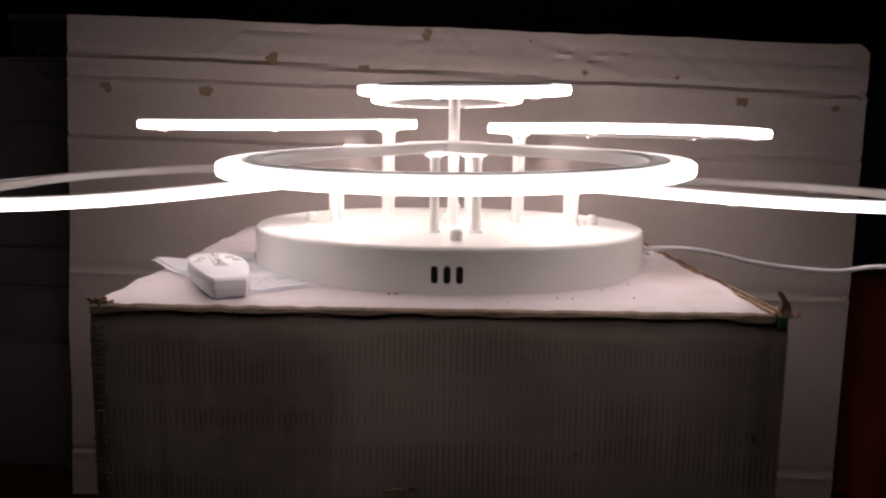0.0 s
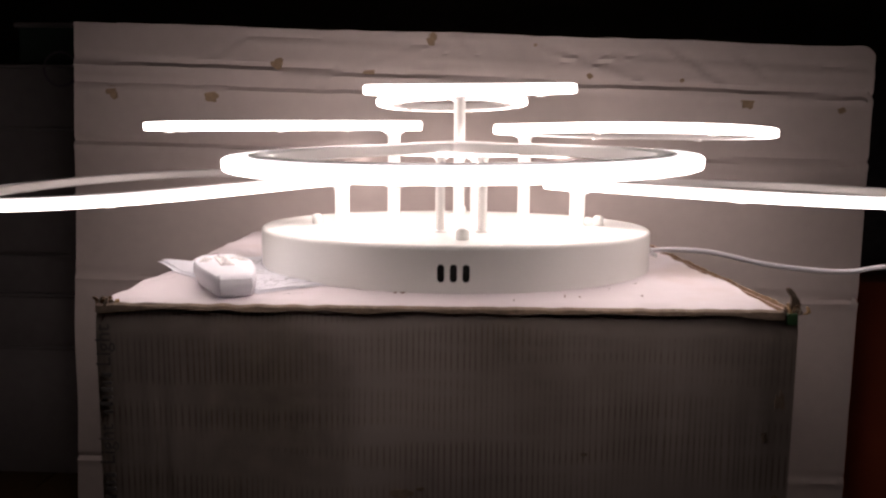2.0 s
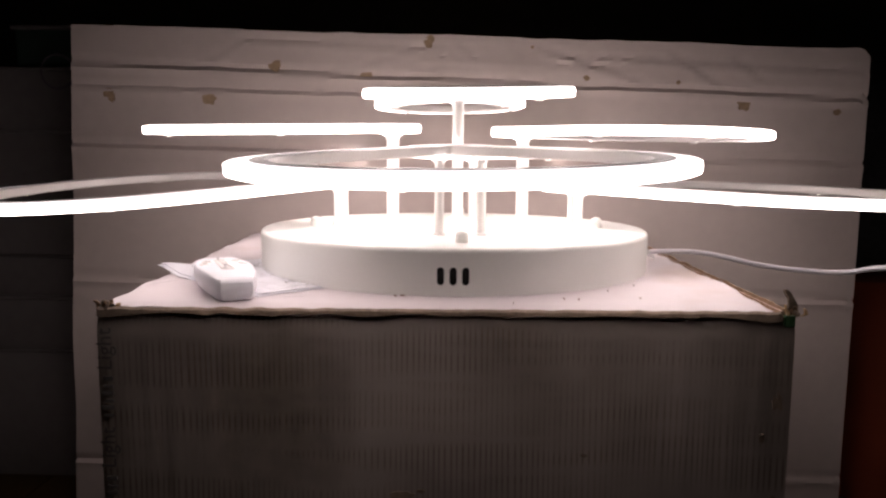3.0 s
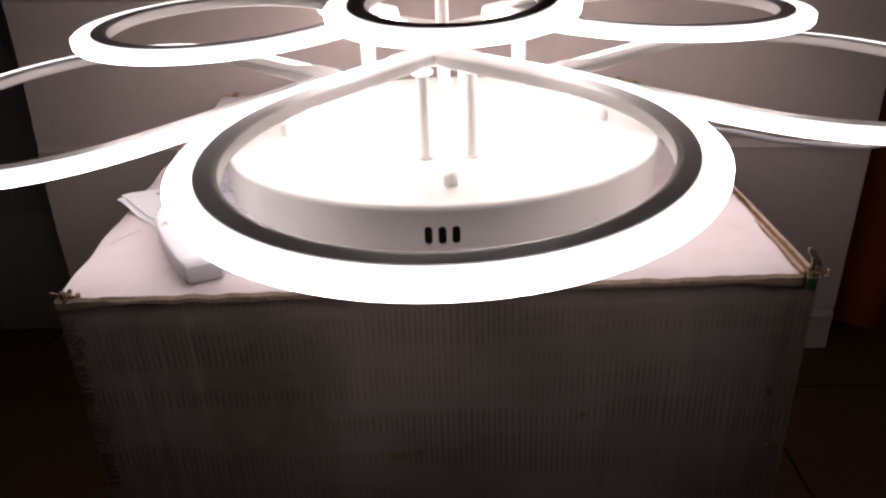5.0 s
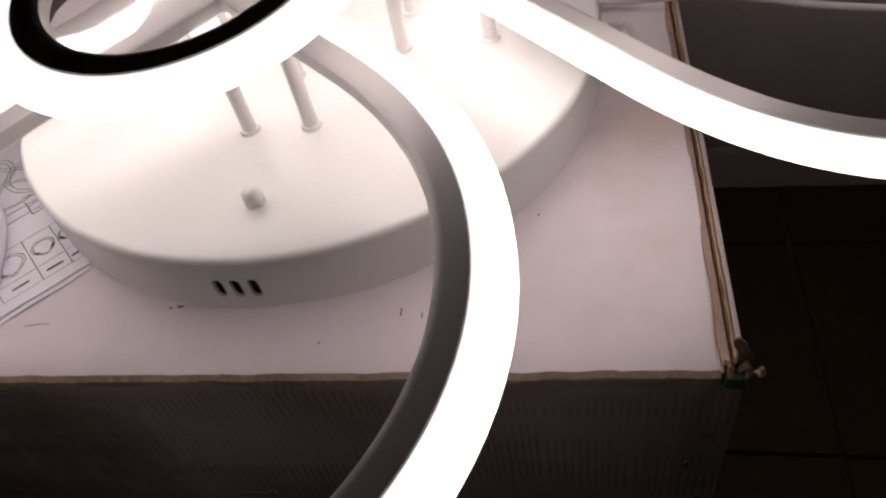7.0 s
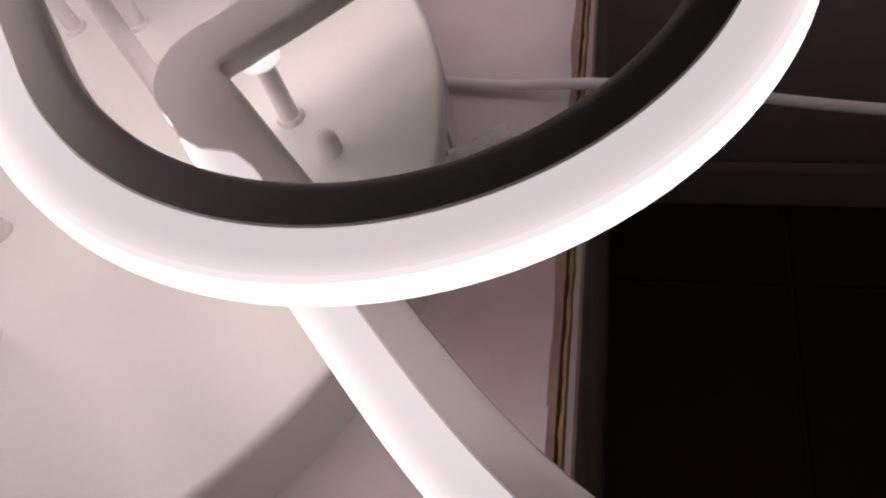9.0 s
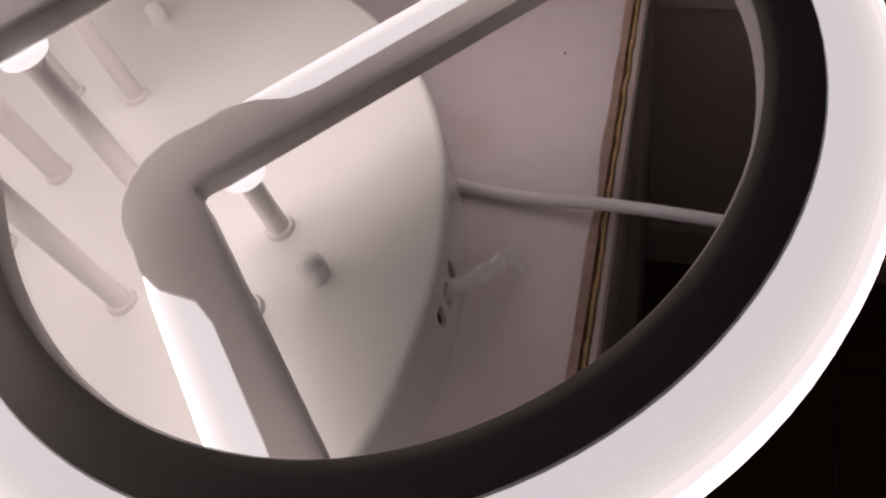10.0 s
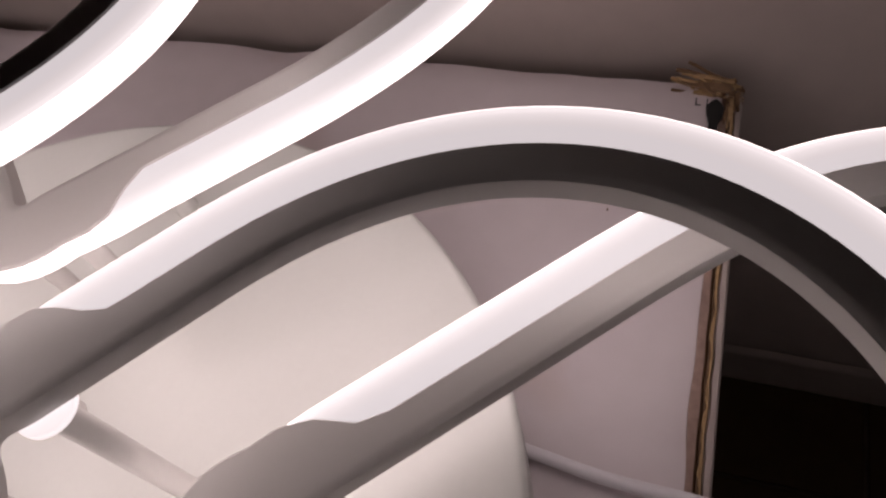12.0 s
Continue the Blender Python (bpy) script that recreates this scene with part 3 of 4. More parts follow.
    scrap(Vector((FR[0] + 0.009, FR[1] + 0.006, -0.006)), Vector((1, 0.3, 0)), Vector((0.001, 0.002, 0.020)), 0.008, M_WORN, -0.006)
    for k in range(16):
        length = rng.uniform(0.012, 0.034)
        scrap(Vector((BR[0] + 0.009 - rng.uniform(0, 0.006), BR[1] - 0.001 - rng.uniform(0, 0.010), -0.004 + 0.0005 * k)), Vector((0.1, 1, 0)),
              Vector((-length, rng.uniform(-0.1, 0.25) * length, rng.uniform(-0.05, 0.2) * length)), rng.uniform(0.002, 0.006), (M_KRAFT, M_KRAFTDARK)[k % 2], 0.0)
    for k in range(8):
        length = rng.uniform(0.012, 0.026)
        scrap(Vector((BR[0] + 0.003 + rng.uniform(0, 0.006), BR[1] - 0.006, -0.003 + 0.0004 * k)), Vector((1, 0.1, 0)),
              Vector((rng.uniform(-0.1, 0.1) * length, -length, 0.0)), rng.uniform(0.0015, 0.004), (M_KRAFT, M_KRAFTDARK)[k % 2], 0.0)
    # black patch laid on the corner paints the dark inside of the split
    bm = bmesh.new()
    prism(bm, [(BR[0] - 0.003 + 0.004 * math.cos(a) * (1 + 0.3 * math.sin(3 * a)), BR[1] - 0.024 + 0.011 * math.sin(a)) for a in [math.pi * k / 7 for k in range(14)]], -0.004, 0.0004)
    part("hole", bm, M_DARK, carton, "flat black patch for the shade inside the split corner")
    return carton


carton = big_carton()
carton.location.z = 0.0045


# print on the carton: one readable word twice, a green one as bars, a green label on the top
def carton_print():
    up = Matrix.Rotation(math.pi / 2, 4, "X")
    for z, size in ((-0.052, 0.017), (-0.131, 0.017)):
        m = Matrix.Translation((-0.2615, -0.2537, z)) @ up @ Matrix.Rotation(math.pi / 2, 4, "Z")
        ob = writing("lettering", "Light", size, M_FADED, m, carton)
        tagged(ob, "faded black printed word")
    rng = random.Random(8)
    for z0 in (-0.089, -0.170):
        for k in range(6):
            bm = bmesh.new()
            z = z0 + k * 0.0058
            h = rng.uniform(0.006, 0.0095)
            box(bm, (-0.2615 - h, -0.2541, z), (-0.2615, -0.2526, z + 0.0022 + 0.001 * (k % 2)))
            part("print_bar", bm, M_FADED, carton)
    for u, v, w, h in ((0.0, 0.0, 0.022, 0.0016), (0.001, -0.0040, 0.018, 0.0020)):
        at = u
        while at < u + w:
            wide = rng.uniform(0.0014, 0.0042)
            bm = bmesh.new()
            box(bm, (0.062 + at, 0.242 + v, -0.0002), (0.062 + at + wide, 0.242 + v + h * rng.uniform(0.75, 1.0), 0.0005))
            part("print_bar", bm, M_GREEN, carton)
            at += wide + 0.0008
    ob = writing("lettering", "35000", 0.0062, M_GREEN, Matrix.Translation((0.0815, 0.2368, 0.0006)) @ Matrix.Rotation(math.pi, 4, "Z"), carton)
    tagged(ob, "small green printed number")
    ob = writing("lettering", "L I", 0.0075, M_INK, Matrix.Translation((BR[0] - 0.014, BR[1] - 0.019, 0.0008)), carton)
    tagged(ob, "black printed letters at the torn corner")
    for a, b, w in (((-0.137, -0.214), (-0.121, -0.212), 0.0006), ((-0.268, -0.165), (-0.253, -0.140), 0.0006)):
        bm = bmesh.new()
        ribbon(bm, [a, ((a[0] + b[0]) / 2, (a[1] + b[1]) / 2 + 0.0006), b], w, 0.0003)
        part("scratch", bm, M_INK, carton)
    for x, y, w, h in ((-0.041, -0.199, 0.0030, 0.0009), (-0.047, -0.200, 0.0015, 0.0006), (0.156, -0.196, 0.0005, 0.0026), (0.092, -0.203, 0.0005, 0.0030), (0.104, -0.205, 0.0004, 0.0020)):
        bm = bmesh.new()
        prism(bm, [(x + w * rng.uniform(0.5, 1.3) * math.cos(0.7 * j), y + h * rng.uniform(0.5, 1.3) * math.sin(0.7 * j)) for j in range(9)], -0.002, 0.0005)
        part("smudge", bm, M_LIP, carton, smooth=False)
    for k in range(18):
        bm = bmesh.new()
        x, y = rng.uniform(-0.25, 0.24), rng.uniform(-0.235, 0.29)
        if math.hypot(x, y) < 0.205:
            continue
        r = rng.uniform(0.0002, 0.0005)
        prism(bm, [(x + r * rng.uniform(0.6, 1.6) * math.cos(j), y + r * rng.uniform(0.6, 1.4) * math.sin(j)) for j in range(6)], -0.002, 0.0004)
        part("speck", bm, M_KRAFTDARK, carton)


carton_print()
bm = bmesh.new()
box(bm, (0.2565, -0.2388, -0.0135), (0.2645, -0.2355, -0.0045), 0.0008)
part("tape_scrap", bm, M_TAPE, carton, "scrap of dark green tape")


# ---- the sheet of card behind ----
BOARD_Y = 0.335


def backboard():
    x0, x1, z0, z1 = -0.621, 0.606, FLOOR, 0.3145
    board = new("cardboard_sheet")
    tagged(board, "large folded grey-white cardboard sheet standing behind the carton", "cardboard sheet")
    nx, nz = 150, 120
    creases = [(-0.306, 0.296, 0.602, 0.251, 0.0012),
               (-0.589, 0.262, 0.612, 0.211, 0.0035),
               (-0.589, 0.226, 0.114, 0.212, 0.0016),
               (-0.589, 0.137, 0.612, 0.116, 0.003),
               (-0.608, -0.069, 0.612, -0.093, 0.0028),
               (-0.608, -0.371, 0.612, -0.378, 0.0025),
               (-0.384, 0.262, -0.325, 0.299, 0.0016),
               (0.114, 0.288, 0.280, 0.233, 0.0016),
               (0.309, 0.283, 0.387, 0.230, 0.0015),
               (0.407, 0.273, 0.456, 0.234, 0.0012),
               (-0.062, 0.274, 0.251, 0.255, 0.0014),
               (-0.013, 0.306, 0.026, 0.266, 0.001),
               (-0.169, 0.250, -0.032, 0.294, 0.001)]

    def depth(x, z):
        y = 0.003 * noise.noise((x * 3, z * 3, 0)) + 0.0006 * noise.noise((x * 20, z * 20, 5))
        for ax, az, bx, bz, d in creases:
            lx, lz = bx - ax, bz - az
            q = lx * lx + lz * lz
            t = ((x - ax) * lx + (z - az) * lz) / q
            if -0.02 < t < 1.02:
                off = ((x - ax) * lz - (z - az) * lx) / math.sqrt(q)
                y += 1.5 * d * (math.exp(-(off / 0.0035) ** 2) - 0.6 * math.exp(-((off - 0.007) / 0.005) ** 2))
        if z > 0.24:
            y += 0.25 * (z - 0.24) ** 1.0 * 0.2
        return y
    bm = bmesh.new()
    rows = []
    for j in range(nz + 1):
        rows.append([])
        for i in range(nx + 1):
            u, v = i / nx, j / nz
            left = x0 + 0.029 * v - 0.006 * noise.noise((0, v * 4, 9))
            x = left + (x1 - left) * u
            top = z1 - 0.0325 * u + 0.004 * noise.noise((u * 5, 3, 1)) + 0.0015 * noise.noise((u * 30, 3, 1)) - 0.012 * max(0, (u - 0.985) / 0.015) ** 2
            z = z0 + 0.002 + (top - z0) * v
            rows[-1].append((x, BOARD_Y + depth(x, z), z))
    fr = [[bm.verts.new(p) for p in r] for r in rows]
    bk = [[bm.verts.new((p[0], p[1] + 0.005, p[2])) for p in r] for r in rows]
    for j in range(nz):
        for i in range(nx):
            bm.faces.new((fr[j][i], fr[j][i + 1], fr[j + 1][i + 1], fr[j + 1][i]))
            bm.faces.new((bk[j][i], bk[j + 1][i], bk[j + 1][i + 1], bk[j][i + 1]))
    rim = [(0, i) for i in range(nx)] + [(j, nx) for j in range(nz)] + [(nz, nx - i) for i in range(nx)] + [(nz - j, 0) for j in range(nz)]
    for a, b in zip(rim, rim[1:] + rim[:1]):
        bm.faces.new((fr[a[0]][a[1]], bk[a[0]][a[1]], bk[b[0]][b[1]], fr[b[0]][b[1]]))
    part("sheet", bm, M_BOARD, board, "creased grey-white card with torn patches")
    rng = random.Random(5)
    for x, z, w, h in ((-0.2812, 0.2545, 0.014, 0.011), (-0.1397, 0.2462, 0.016, 0.016), (-0.0460, 0.2917, 0.009, 0.013), (-0.3807, 0.2040, 0.015, 0.012), (-0.5359, 0.2112, 0.012, 0.01), (0.1893, 0.2389, 0.006, 0.005), (0.4245, 0.2001, 0.014, 0.01), (0.5611, 0.1908, 0.008, 0.005), (0.3259, 0.2326, 0.004, 0.004), (0.1082, 0.2845, 0.003, 0.003)):
        bm = bmesh.new()
        ph = rng.uniform(0, 6)
        outl = []
        for k in range(14):
            a = 2 * math.pi * k / 14
            r = 0.75 + 0.45 * noise.noise((math.cos(a) * 1.3 + ph, math.sin(a) * 1.3, ph)) + rng.uniform(-0.1, 0.1)
            outl.append((x + w * r * math.cos(a), z + h * r * math.sin(a)))
        y = BOARD_Y + depth(x, z)
        prism(bm, outl, -0.0055, 0.004, to=lambda p: Vector((p.x, y - 0.0008 + (0.0 if p.z < 0 else 0.004), p.y)))
        part("torn_patch", bm, M_TORN, board, "brown patch where the paper tore off", smooth=False)
    # loose strip of paper along the top
    bm = bmesh.new()
    last = None
    for k in range(41):
        x = -0.53 + 0.20 * k / 40
        z = z1 - 0.0325 * (x - x0) / (x1 - x0) + 0.002 * noise.noise((x * 20, 1, 1))
        y = BOARD_Y + 0.016 + 0.002 * noise.noise((x * 9, 2, 2))
        now = [bm.verts.new(q) for q in ((x, y - 0.006, z - 0.004), (x, y - 0.003, z + 0.005), (x, y + 0.004, z + 0.004), (x, y + 0.002, z - 0.004))]
        if last:
            for c in range(4):
                bm.faces.new((last[c], last[(c + 1) % 4], now[(c + 1) % 4], now[c]))
        last = now
    part("curled_lip", bm, M_BOARD, board)


backboard()


# ---- paper and remote on the carton ----
def manual():
    ax = Vector((0.726, -0.688, 0)).normalized()
    ay = Vector((0.688, 0.726, 0)).normalized()
    corner = Vector((-0.294, -0.078, 0.0052))

    def at(p):
        u, v = 0.93 * p.x, 0.93 * p.y
        lift = 0.006 * smooth01(1 - (u + v) / 0.05) + 0.0006 * noise.noise((u * 30, v * 30, 0)) + 0.0008
        return corner + ax * u + ay * v + Vector((0, 0, lift + p.z))
    sheet = new("instruction_sheet")
    tagged(sheet, "white paper assembly sheet with line drawings, tucked under the lamp", "paper sheet")
    for k, (du, dv, dz) in enumerate(((0, 0, 0.0), (0.004, -0.006, -0.0012))):
        bm = bmesh.new()
        n, m = 24, 16
        up = [[bm.verts.new(at(Vector((0.205 * i / n + du, 0.145 * j / m + dv, dz)))) for i in range(n + 1)] for j in range(m + 1)]
        dn = [[bm.verts.new(v.co - Vector((0, 0, 0.0003))) for v in r] for r in up]
        for j in range(m):
            for i in range(n):
                bm.faces.new((up[j][i], up[j][i + 1], up[j + 1][i + 1], up[j + 1][i]))
                bm.faces.new((dn[j][i], dn[j + 1][i], dn[j + 1][i + 1], dn[j][i + 1]))
        rim = [(0, i) for i in range(n)] + [(j, n) for j in range(m)] + [(m, n - i) for i in range(n)] + [(m - j, 0) for j in range(m)]
        for a, b in zip(rim, rim[1:] + rim[:1]):
            bm.faces.new((up[a[0]][a[1]], dn[a[0]][a[1]], dn[b[0]][b[1]], up[b[0]][b[1]]))
        part("leaf", bm, M_PAPER, sheet)

    def drop(cx, cy, half, length, turn):
        c, s = math.cos(turn), math.sin(turn)
        return [(cx + c * x - s * (y - length / 2), cy + s * x + c * (y - length / 2)) for x, y in petal_curve(half, length)[::4]]
    bm = bmesh.new()
    line = 0.0005
    # plan of the lamp
    for cx, cy, h, turn in ((0.050, 0.035, 0.020, 0.0), (0.036, 0.066, 0.026, 1.6), (0.074, 0.070, 0.022, 3.1), (0.055, 0.105, 0.022, -1.6), (0.088, 0.046, 0.016, 0.7), (0.085, 0.110, 0.018, 2.2)):
        for k in (1.0, 0.86):
            ribbon(bm, drop(cx, cy, h * k, 2.3 * h * k, turn), line, 0.0003, True, at)
    # elevation: plate, posts and arms
    for a, b in (((0.108, 0.02), (0.108, 0.12)), ((0.118, 0.03), (0.118, 0.06)), ((0.122, 0.05), (0.122, 0.085)), ((0.113, 0.075), (0.113, 0.12)), ((0.128, 0.09), (0.128, 0.11)),
                 ((0.104, 0.05), (0.122, 0.05)), ((0.108, 0.065), (0.122, 0.065)), ((0.108, 0.08), (0.126, 0.08)), ((0.100, 0.092), (0.128, 0.092)), ((0.100, 0.104), (0.128, 0.104)),
                 ((0.098, 0.05), (0.112, 0.10)), ((0.112, 0.05), (0.098, 0.10))):
        ribbon(bm, [a, b], line * 1.4, 0.0003, False, at)
    # table of parts with three sizes of ring
    for y0, y1, h in ((0.006, 0.034, 0.0115), (0.034, 0.055, 0.0085), (0.055, 0.070, 0.0062)):
        ribbon(bm, [(0.145, y0), (0.195, y0)], line, 0.0003, False, at)
        for k in (1.0, 0.82):
            ribbon(bm, drop(0.163, (y0 + y1) / 2, h * k, 2.1 * h * k, math.pi / 2), line, 0.0003, True, at)
        ribbon(bm, [(0.188, (y0 + y1) / 2 - 0.006), (0.188, (y0 + y1) / 2 + 0.006)], line * 3.5, 0.0003, False, at)
    for x in (0.145, 0.180, 0.195):
        ribbon(bm, [(x, 0.006), (x, 0.090)], line * 0.7, 0.0003, False, at)
    ribbon(bm, [(0.012, 0.03), (0.012, 0.085)], line * 5, 0.0003, False, at)
    part("line_drawing", bm, M_INK, sheet, "thin black printed outlines", smooth=False)


manual()


def remote_control():
    tip, end = Vector((-0.2275, -0.1085, 0)), Vector((-0.1675, -0.2365, 0))
    length = (end - tip).length
    ay = (tip - end).normalized()
    ax = Vector((ay.y, -ay.x, 0))
    m = Matrix((( *ax, 0), (*ay, 0), (0, 0, 1, 0), (0, 0, 0, 1))).transposed()
    m.translation = Vector((end.x, end.y, 0.0052))
    thing = new("remote_control")
    thing.matrix_basis = m
    tagged(thing, "white spindle-shaped plastic remote control lying on a paper sheet", "remote control")
    hw = [(0.0, 0.0125), (0.006, 0.0155), (0.02, 0.0185), (0.045, 0.0225), (0.075, 0.0250), (0.098, 0.0242), (0.118, 0.0205), (0.132, 0.0155), (0.140, 0.0105), (length, 0.004)]
    outl = [(w, y) for y, w in hw] + [(-w, y) for y, w in hw[::-1]]
    bm = bmesh.new()
    loops = []
    for z, k, ins in ((0.0, 0.80, 0.004), (0.002, 0.90, 0.002), (0.008, 1.0, 0.0), (0.0145, 0.985, 0.001), (0.0168, 0.93, 0.0035), (0.0176, 0.84, 0.007)):
        loops.append([bm.verts.new((x * k, min(max(y, ins), length - ins), z + (0.0012 * math.sin(math.pi * y / length) if z > 0.01 else 0))) for x, y in outl])
    n = len(outl)
    for a, b in zip(loops, loops[1:]):
        for c in range(n):
            bm.faces.new((a[c], a[(c + 1) % n], b[(c + 1) % n], b[c]))
    half = len(hw)
    for lo in (loops[0], loops[-1]):
        for c in range(half - 1):
            bm.faces.new((lo[c], lo[c + 1], lo[n - 2 - c], lo[n - 1 - c]))
    bmesh.ops.subdivide_edges(bm, edges=bm.edges[:], cuts=1, use_grid_fill=True, smooth=0.6)
    part("shell", bm, M_REMOTE, thing, "glossy white plastic shell")

    def button(x, y, w, h, mark):
        z = 0.0176 + 0.0012 * math.sin(math.pi * y / length)
        bm = bmesh.new()
        box(bm, (x - w / 2, y - h / 2, z - 0.002), (x + w / 2, y + h / 2, z + 0.0011), 0.0009, 2)
        b = part("button", bm, M_BUTTON, thing)
        if mark:
            bm = bmesh.new()
            box(bm, (x - mark[0] / 2, y - mark[1] / 2, z + 0.0006), (x + mark[0] / 2, y + mark[1] / 2, z + 0.00125))
            part("icon", bm, M_INK, b)
    button(0, 0.104, 0.012, 0.008, (0.007, 0.0026))
    button(-0.0125, 0.094, 0.009, 0.008, (0.006, 0.0018))
    button(0.0125, 0.094, 0.009, 0.008, (0.006, 0.0018))
    button(0, 0.0935, 0.011, 0.0085, (0.005, 0.001))
    button(0, 0.085, 0.012, 0.006, (0.007, 0.0014))
    button(-0.0165, 0.079, 0.008, 0.006, (0.004, 0.002))
    button(0.0165, 0.079, 0.008, 0.006, (0.003, 0.0008))
    button(0, 0.0765, 0.0115, 0.0066, (0.005, 0.0026))
    button(0, 0.0685, 0.0115, 0.0066, (0.0045, 0.003))
    button(0, 0.0605, 0.0115, 0.0066, (0.006, 0.0016))
    button(0, 0.0525, 0.0115, 0.0066, None)
    button(0, 0.121, 0.003, 0.002, (0.002, 0.0008))
    z = 0.0176 + 0.0012 * math.sin(math.pi * 0.0525 / length) + 0.0012
    tagged(writing("lettering", "OFF", 0.0042, M_INK, Matrix.Translation((-0.0042, 0.0510, z)), thing), "small black printed word")


remote_control()


# ---- cable and plastic sleeve ----
bm = bmesh.new()
tube(bm, [(0.176, 0.088, 0.0085), (0.192, 0.0855, 0.0080), (0.223, 0.0815, 0.0085), (0.257, 0.080, 0.0105), (0.292, 0.0785, 0.0090), (0.325, 0.079, 0.003), (0.356, 0.079, -0.004),
          (0.402, 0.077, -0.0098), (0.454, 0.073, -0.012), (0.52, 0.067, -0.006), (0.66, 0.04, -0.03), (0.78, 0.06, -0.14), (0.84, 0.10, -0.30), (0.89, 0.2, FLOOR + 0.004), (1.1, 0.3, FLOOR + 0.003)], 0.0029, 12)
tagged(part("power_cable", bm, M_CORD), "thin white power cable running from the lamp over the carton", "cable")

bm = bmesh.new()
tube(bm, [(0.200, 0.018, 0.026), (0.208, 0.027, 0.022), (0.214, 0.038, 0.0155), (0.218, 0.045, 0.0125)], lambda t: 0.0030 + 0.0014 * math.sin(9 * t) ** 2, 9)
sleeve = part("plastic_sleeve", bm, M_CLEAR)
tagged(sleeve, "crumpled clear plastic sleeve poking out of a vent slot", "plastic sleeve")
rng = random.Random(2)
for k in range(4):
    bm = bmesh.new()
    q = Vector((0.218, 0.045, 0.012)) + Vector((0.001 * k, 0.0015 * k, -0.0012 * k))
    d = Vector((0.006, 0.005 - 0.004 * k, -0.0012))
    e = Vector((-0.003 + 0.0015 * k, 0.004, 0.002))
    pts = [q - e * 0.4, q + d - e * 0.8, q + d + e * 0.8, q + e * 0.5]
    fa = [bm.verts.new(p) for p in pts]
    fb = [bm.verts.new(p + Vector((0, 0, 0.0003))) for p in pts]
    bm.faces.new(fa)
    bm.faces.new(fb[::-1])
    for c in range(4):
        bm.faces.new((fa[c], fb[c], fb[(c + 1) % 4], fa[(c + 1) % 4]))
    part("crumpled_tip", bm, M_CLEAR, sleeve, smooth=False)


# ---- things in the dark round it ----
def stacked_carton(x0, x1, y0, y1, z0, z1, label, ring=False):
    thing = new("stacked_carton")
    tagged(thing, label, "cardboard box", "cartons stacked behind")
    bm = bmesh.new()
    box(bm, (x0, y0, z0), (x1, y1, z1 - 0.005), 0.004)
    part("body", bm, M_CARTON, thing)
    for a, b in ((y0 - 0.001, (y0 + y1) / 2 - 0.002), ((y0 + y1) / 2 + 0.002, y1 + 0.001)):
        bm = bmesh.new()
        box(bm, (x0 - 0.001, a, z1 - 0.0048), (x1 + 0.001, b, z1), 0.0015)
        part("flap", bm, M_CARTON, thing)
    if ring:
        cx, cz = x1 - 0.075, (z0 + z1) / 2 + 0.045
        bm = bmesh.new()
        ribbon(bm, [(cx + 0.028 * math.cos(a), cz + 0.028 * math.sin(a)) for a in [2 * math.pi * k / 32 for k in range(32)]], 0.004, 0, True,
               lambda p: Vector((p.x, y0 - 0.0006, p.y)))
        part("printed_ring", bm, M_CARTONINK, thing)
        bm = bmesh.new()
        ribbon(bm, [(x1 - 0.015, cz - 0.03), (x1 - 0.015, cz + 0.03)], 0.006, 0, False, lambda p: Vector((p.x, y0 - 0.0006, p.y)))
        part("printed_bar", bm, M_CARTONINK, thing)


GREY = "dim grey cardboard carton in a stack"
stacked_carton(-1.05, -0.605, 0.44, 0.80, FLOOR, -0.218, GREY)
stacked_carton(-1.07, -0.600, 0.44, 0.82, -0.218, -0.125, GREY)
stacked_carton(-1.04, -0.612, 0.45, 0.82, -0.125, -0.053, GREY)
stacked_carton(-1.06, -0.604, 0.44, 0.80, -0.053, 0.160, GREY)
stacked_carton(-1.05, -0.600, 0.445, 0.80, 0.160, 0.265, "dim grey cardboard carton with a printed ring", True)


def crate():
    thing = new("plastic_crate")
    tagged(thing, "dark green plastic crate on top of stacked cartons", "crate")
    x0, x1, y0, y1, z0, z1 = -0.76, -0.605, 0.47, 0.75, 0.265, 0.335
    bm = bmesh.new()
    box(bm, (x0, y0, z0), (x1, y1, z0 + 0.006), 0.002)
    part("bottom", bm, M_CRATE, thing)
    for lo, hi in (((x0, y0, z0), (x1, y0 + 0.005, z1)), ((x0, y1 - 0.005, z0), (x1, y1, z1)), ((x0, y0, z0), (x0 + 0.005, y1, z1)), ((x1 - 0.005, y0, z0), (x1, y1, z1))):
        bm = bmesh.new()
        box(bm, lo, hi, 0.0015)
        part("side", bm, M_CRATE, thing)
    bm = bmesh.new()
    box(bm, (x0 - 0.004, y0 - 0.006, z1 - 0.006), (x1 + 0.004, y0 + 0.001, z1 + 0.002), 0.002)
    part("rim", bm, M_CARTON, thing)


crate()


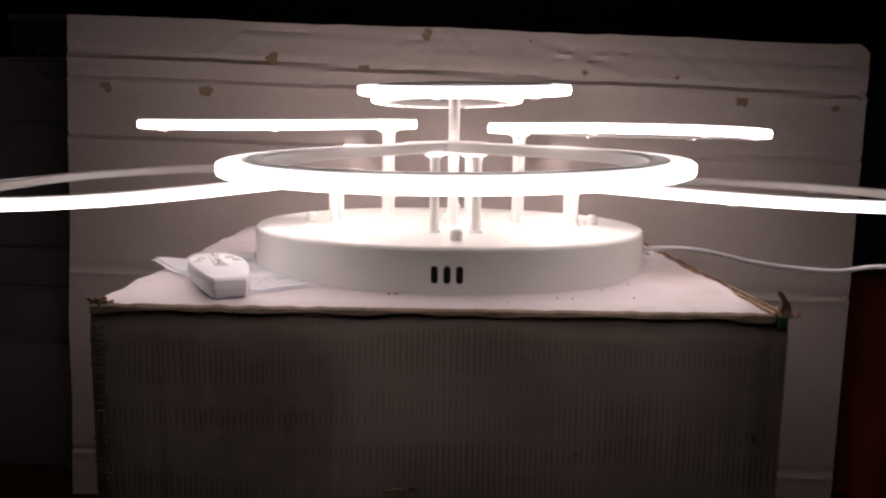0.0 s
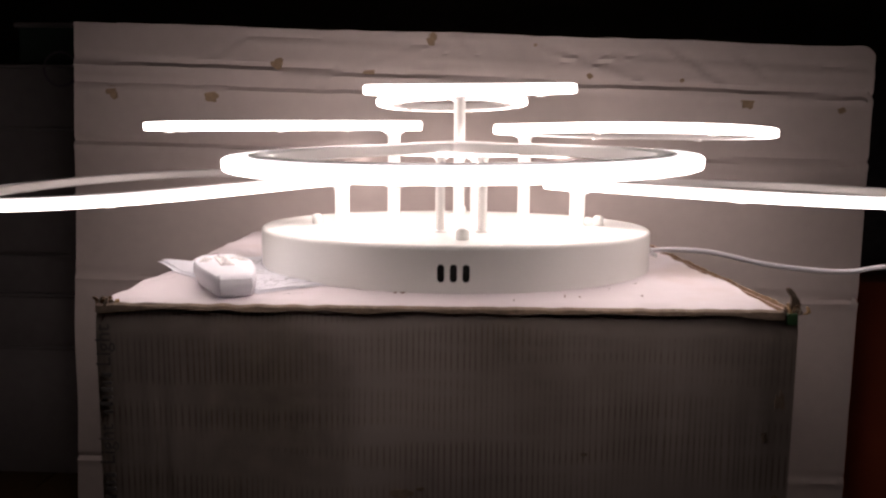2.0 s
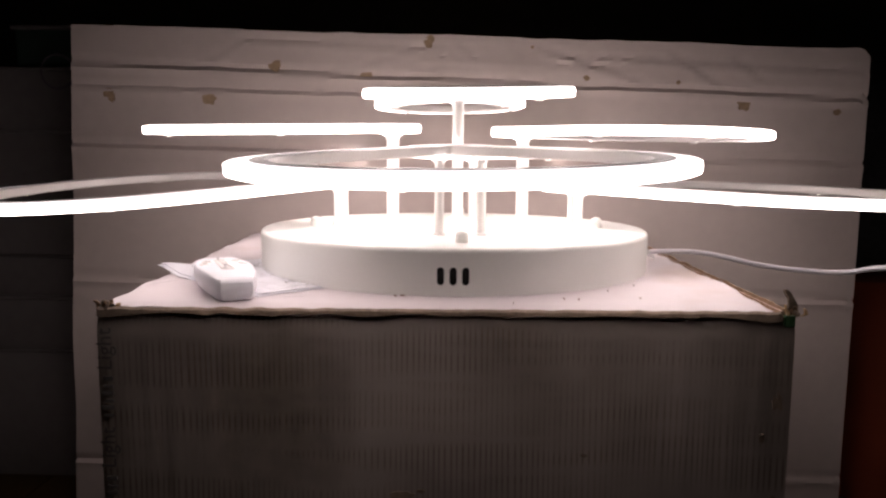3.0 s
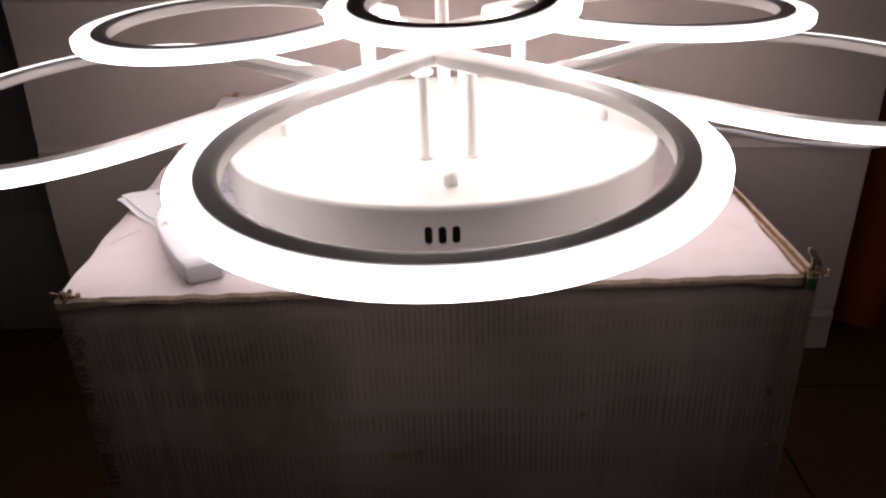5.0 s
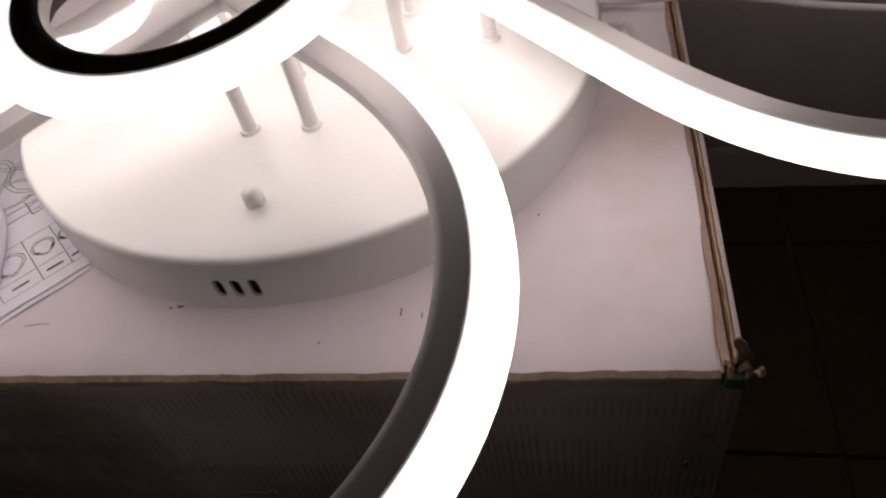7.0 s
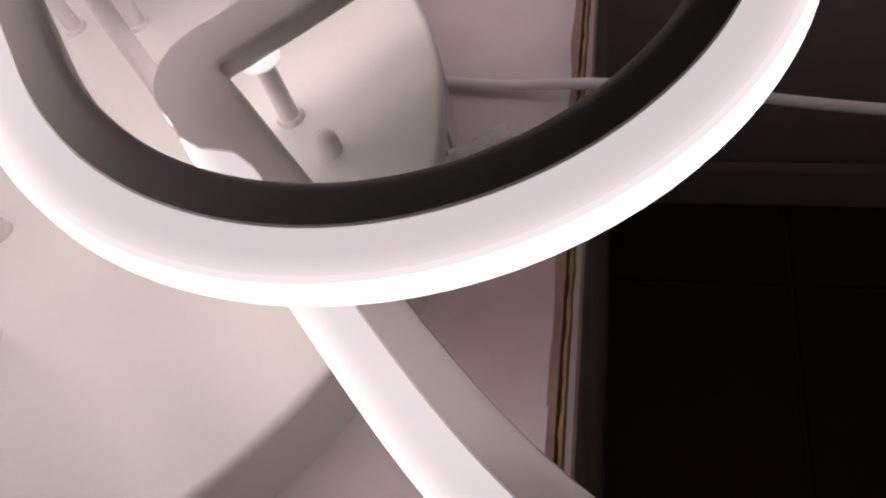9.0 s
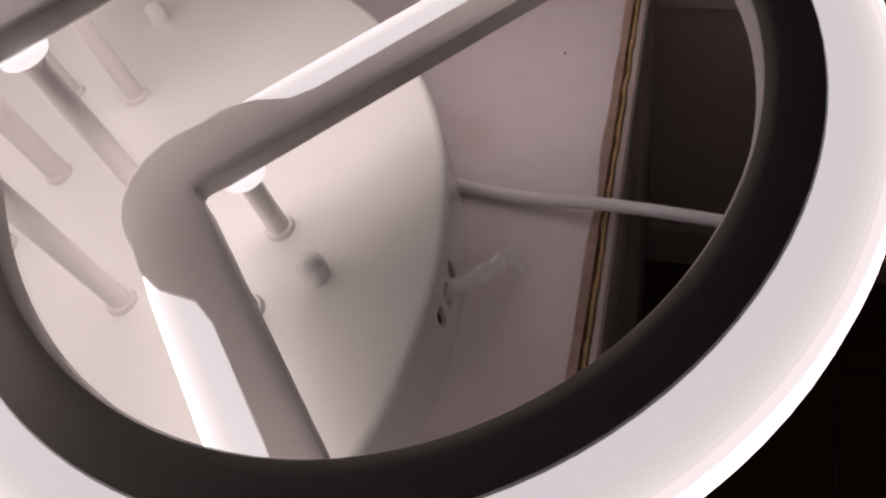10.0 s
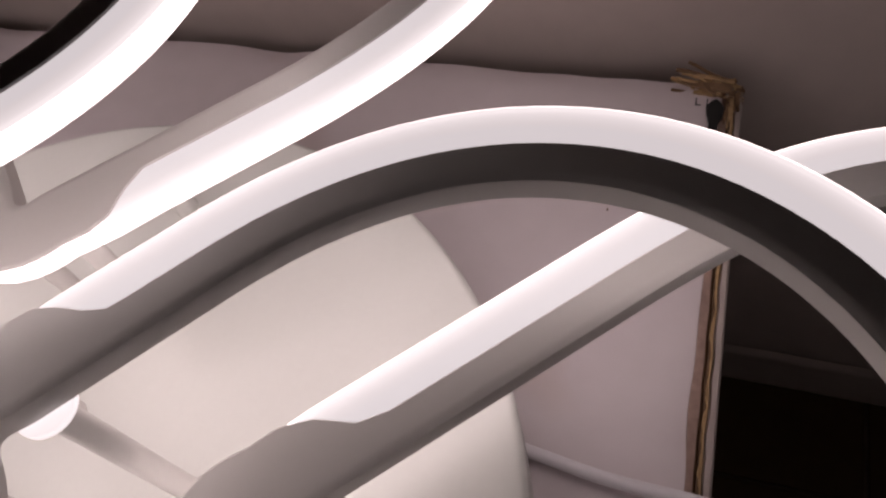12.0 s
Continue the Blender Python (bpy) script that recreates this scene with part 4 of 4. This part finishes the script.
def draped_cloth():
    bm = bmesh.new()
    n, m = 90, 40
    rows = []
    for j in range(m + 1):
        rows.append([])
        for i in range(n + 1):
            u, v = i / n, j / m
            x = 0.585 + 0.75 * u
            if v < 0.25:
                y, z = 0.82 - 0.36 * v / 0.25, -0.085 + 0.006 * noise.noise((u * 6, v * 8, 0))
            else:
                k = (v - 0.25) / 0.75
                fold = 0.5 + 0.5 * math.sin(u * 34 + 2.2 * noise.noise((u * 3, 1, 0)) + 1.2 * k)
                y = 0.46 - 0.035 * smooth01(k * 4) - 0.030 * k * fold + 0.006 * noise.noise((u * 9, k * 5, 3))
                z = -0.085 - (0.352) * k - 0.012 * smooth01(k * 6)
            rows[-1].append((x, y, z))
    fr = [[bm.verts.new(p) for p in r] for r in rows]
    bk = [[bm.verts.new((p[0], p[1] + 0.0015, p[2] - 0.0015)) for p in r] for r in rows]
    for j in range(m):
        for i in range(n):
            bm.faces.new((fr[j][i], fr[j][i + 1], fr[j + 1][i + 1], fr[j + 1][i]))
            bm.faces.new((bk[j][i], bk[j + 1][i], bk[j + 1][i + 1], bk[j][i + 1]))
    tagged(part("draped_cloth", bm, M_CLOTH), "orange-red cloth draped in folds over a low chest", "cloth")
    thing = new("low_chest")
    tagged(thing, "dark low chest under an orange cloth", "chest")
    bm = bmesh.new()
    box(bm, (0.615, 0.475, FLOOR), (1.30, 0.815, -0.105), 0.006)
    part("body", bm, M_CLUTTER, thing)
    bm = bmesh.new()
    box(bm, (0.61, 0.47, -0.1046), (1.31, 0.82, -0.094), 0.002)
    part("lid", bm, M_CLUTTER, thing)


draped_cloth()


def bundle(x, y, z, sx, sy, sz, seed):
    bm = bmesh.new()
    bmesh.ops.create_icosphere(bm, subdivisions=4, radius=1)
    for v in bm.verts:
        k = 1 + 0.25 * noise.noise(v.co * 2 + Vector((seed, 0, 0))) + 0.08 * noise.noise(v.co * 7 + Vector((0, seed, 0)))
        v.co = Vector((x + v.co.x * k * sx, y + v.co.y * k * sy, z + max(v.co.z * k, -0.7) * sz))
    tagged(part("crumpled_cloth", bm, M_CLUTTER), "dark crumpled cloth heaped in the shadow", "cloth")


bundle(0.86, 0.66, 0.072, 0.26, 0.15, 0.22, 4)


# ---- floor tiles ----
def tiles():
    size, gap = 0.292, 0.004
    bm = bmesh.new()
    box(bm, (-size / 2 + gap / 2, -size / 2 + gap / 2, -0.006), (size / 2 - gap / 2, size / 2 - gap / 2, 0), 0.0012, 1)
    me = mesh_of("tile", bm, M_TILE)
    for i in range(-7, 6):
        for j in range(-6, 6):
            x, y = 0.447 + (i + 0.5) * size, -0.058 + (j + 0.5) * size
            if -1.85 < x < 2.05 and -2.05 < y < 1.55:
                ob = new("tile", me)
                ob.parent = floor
                ob.location = (x, y, FLOOR)


tiles()
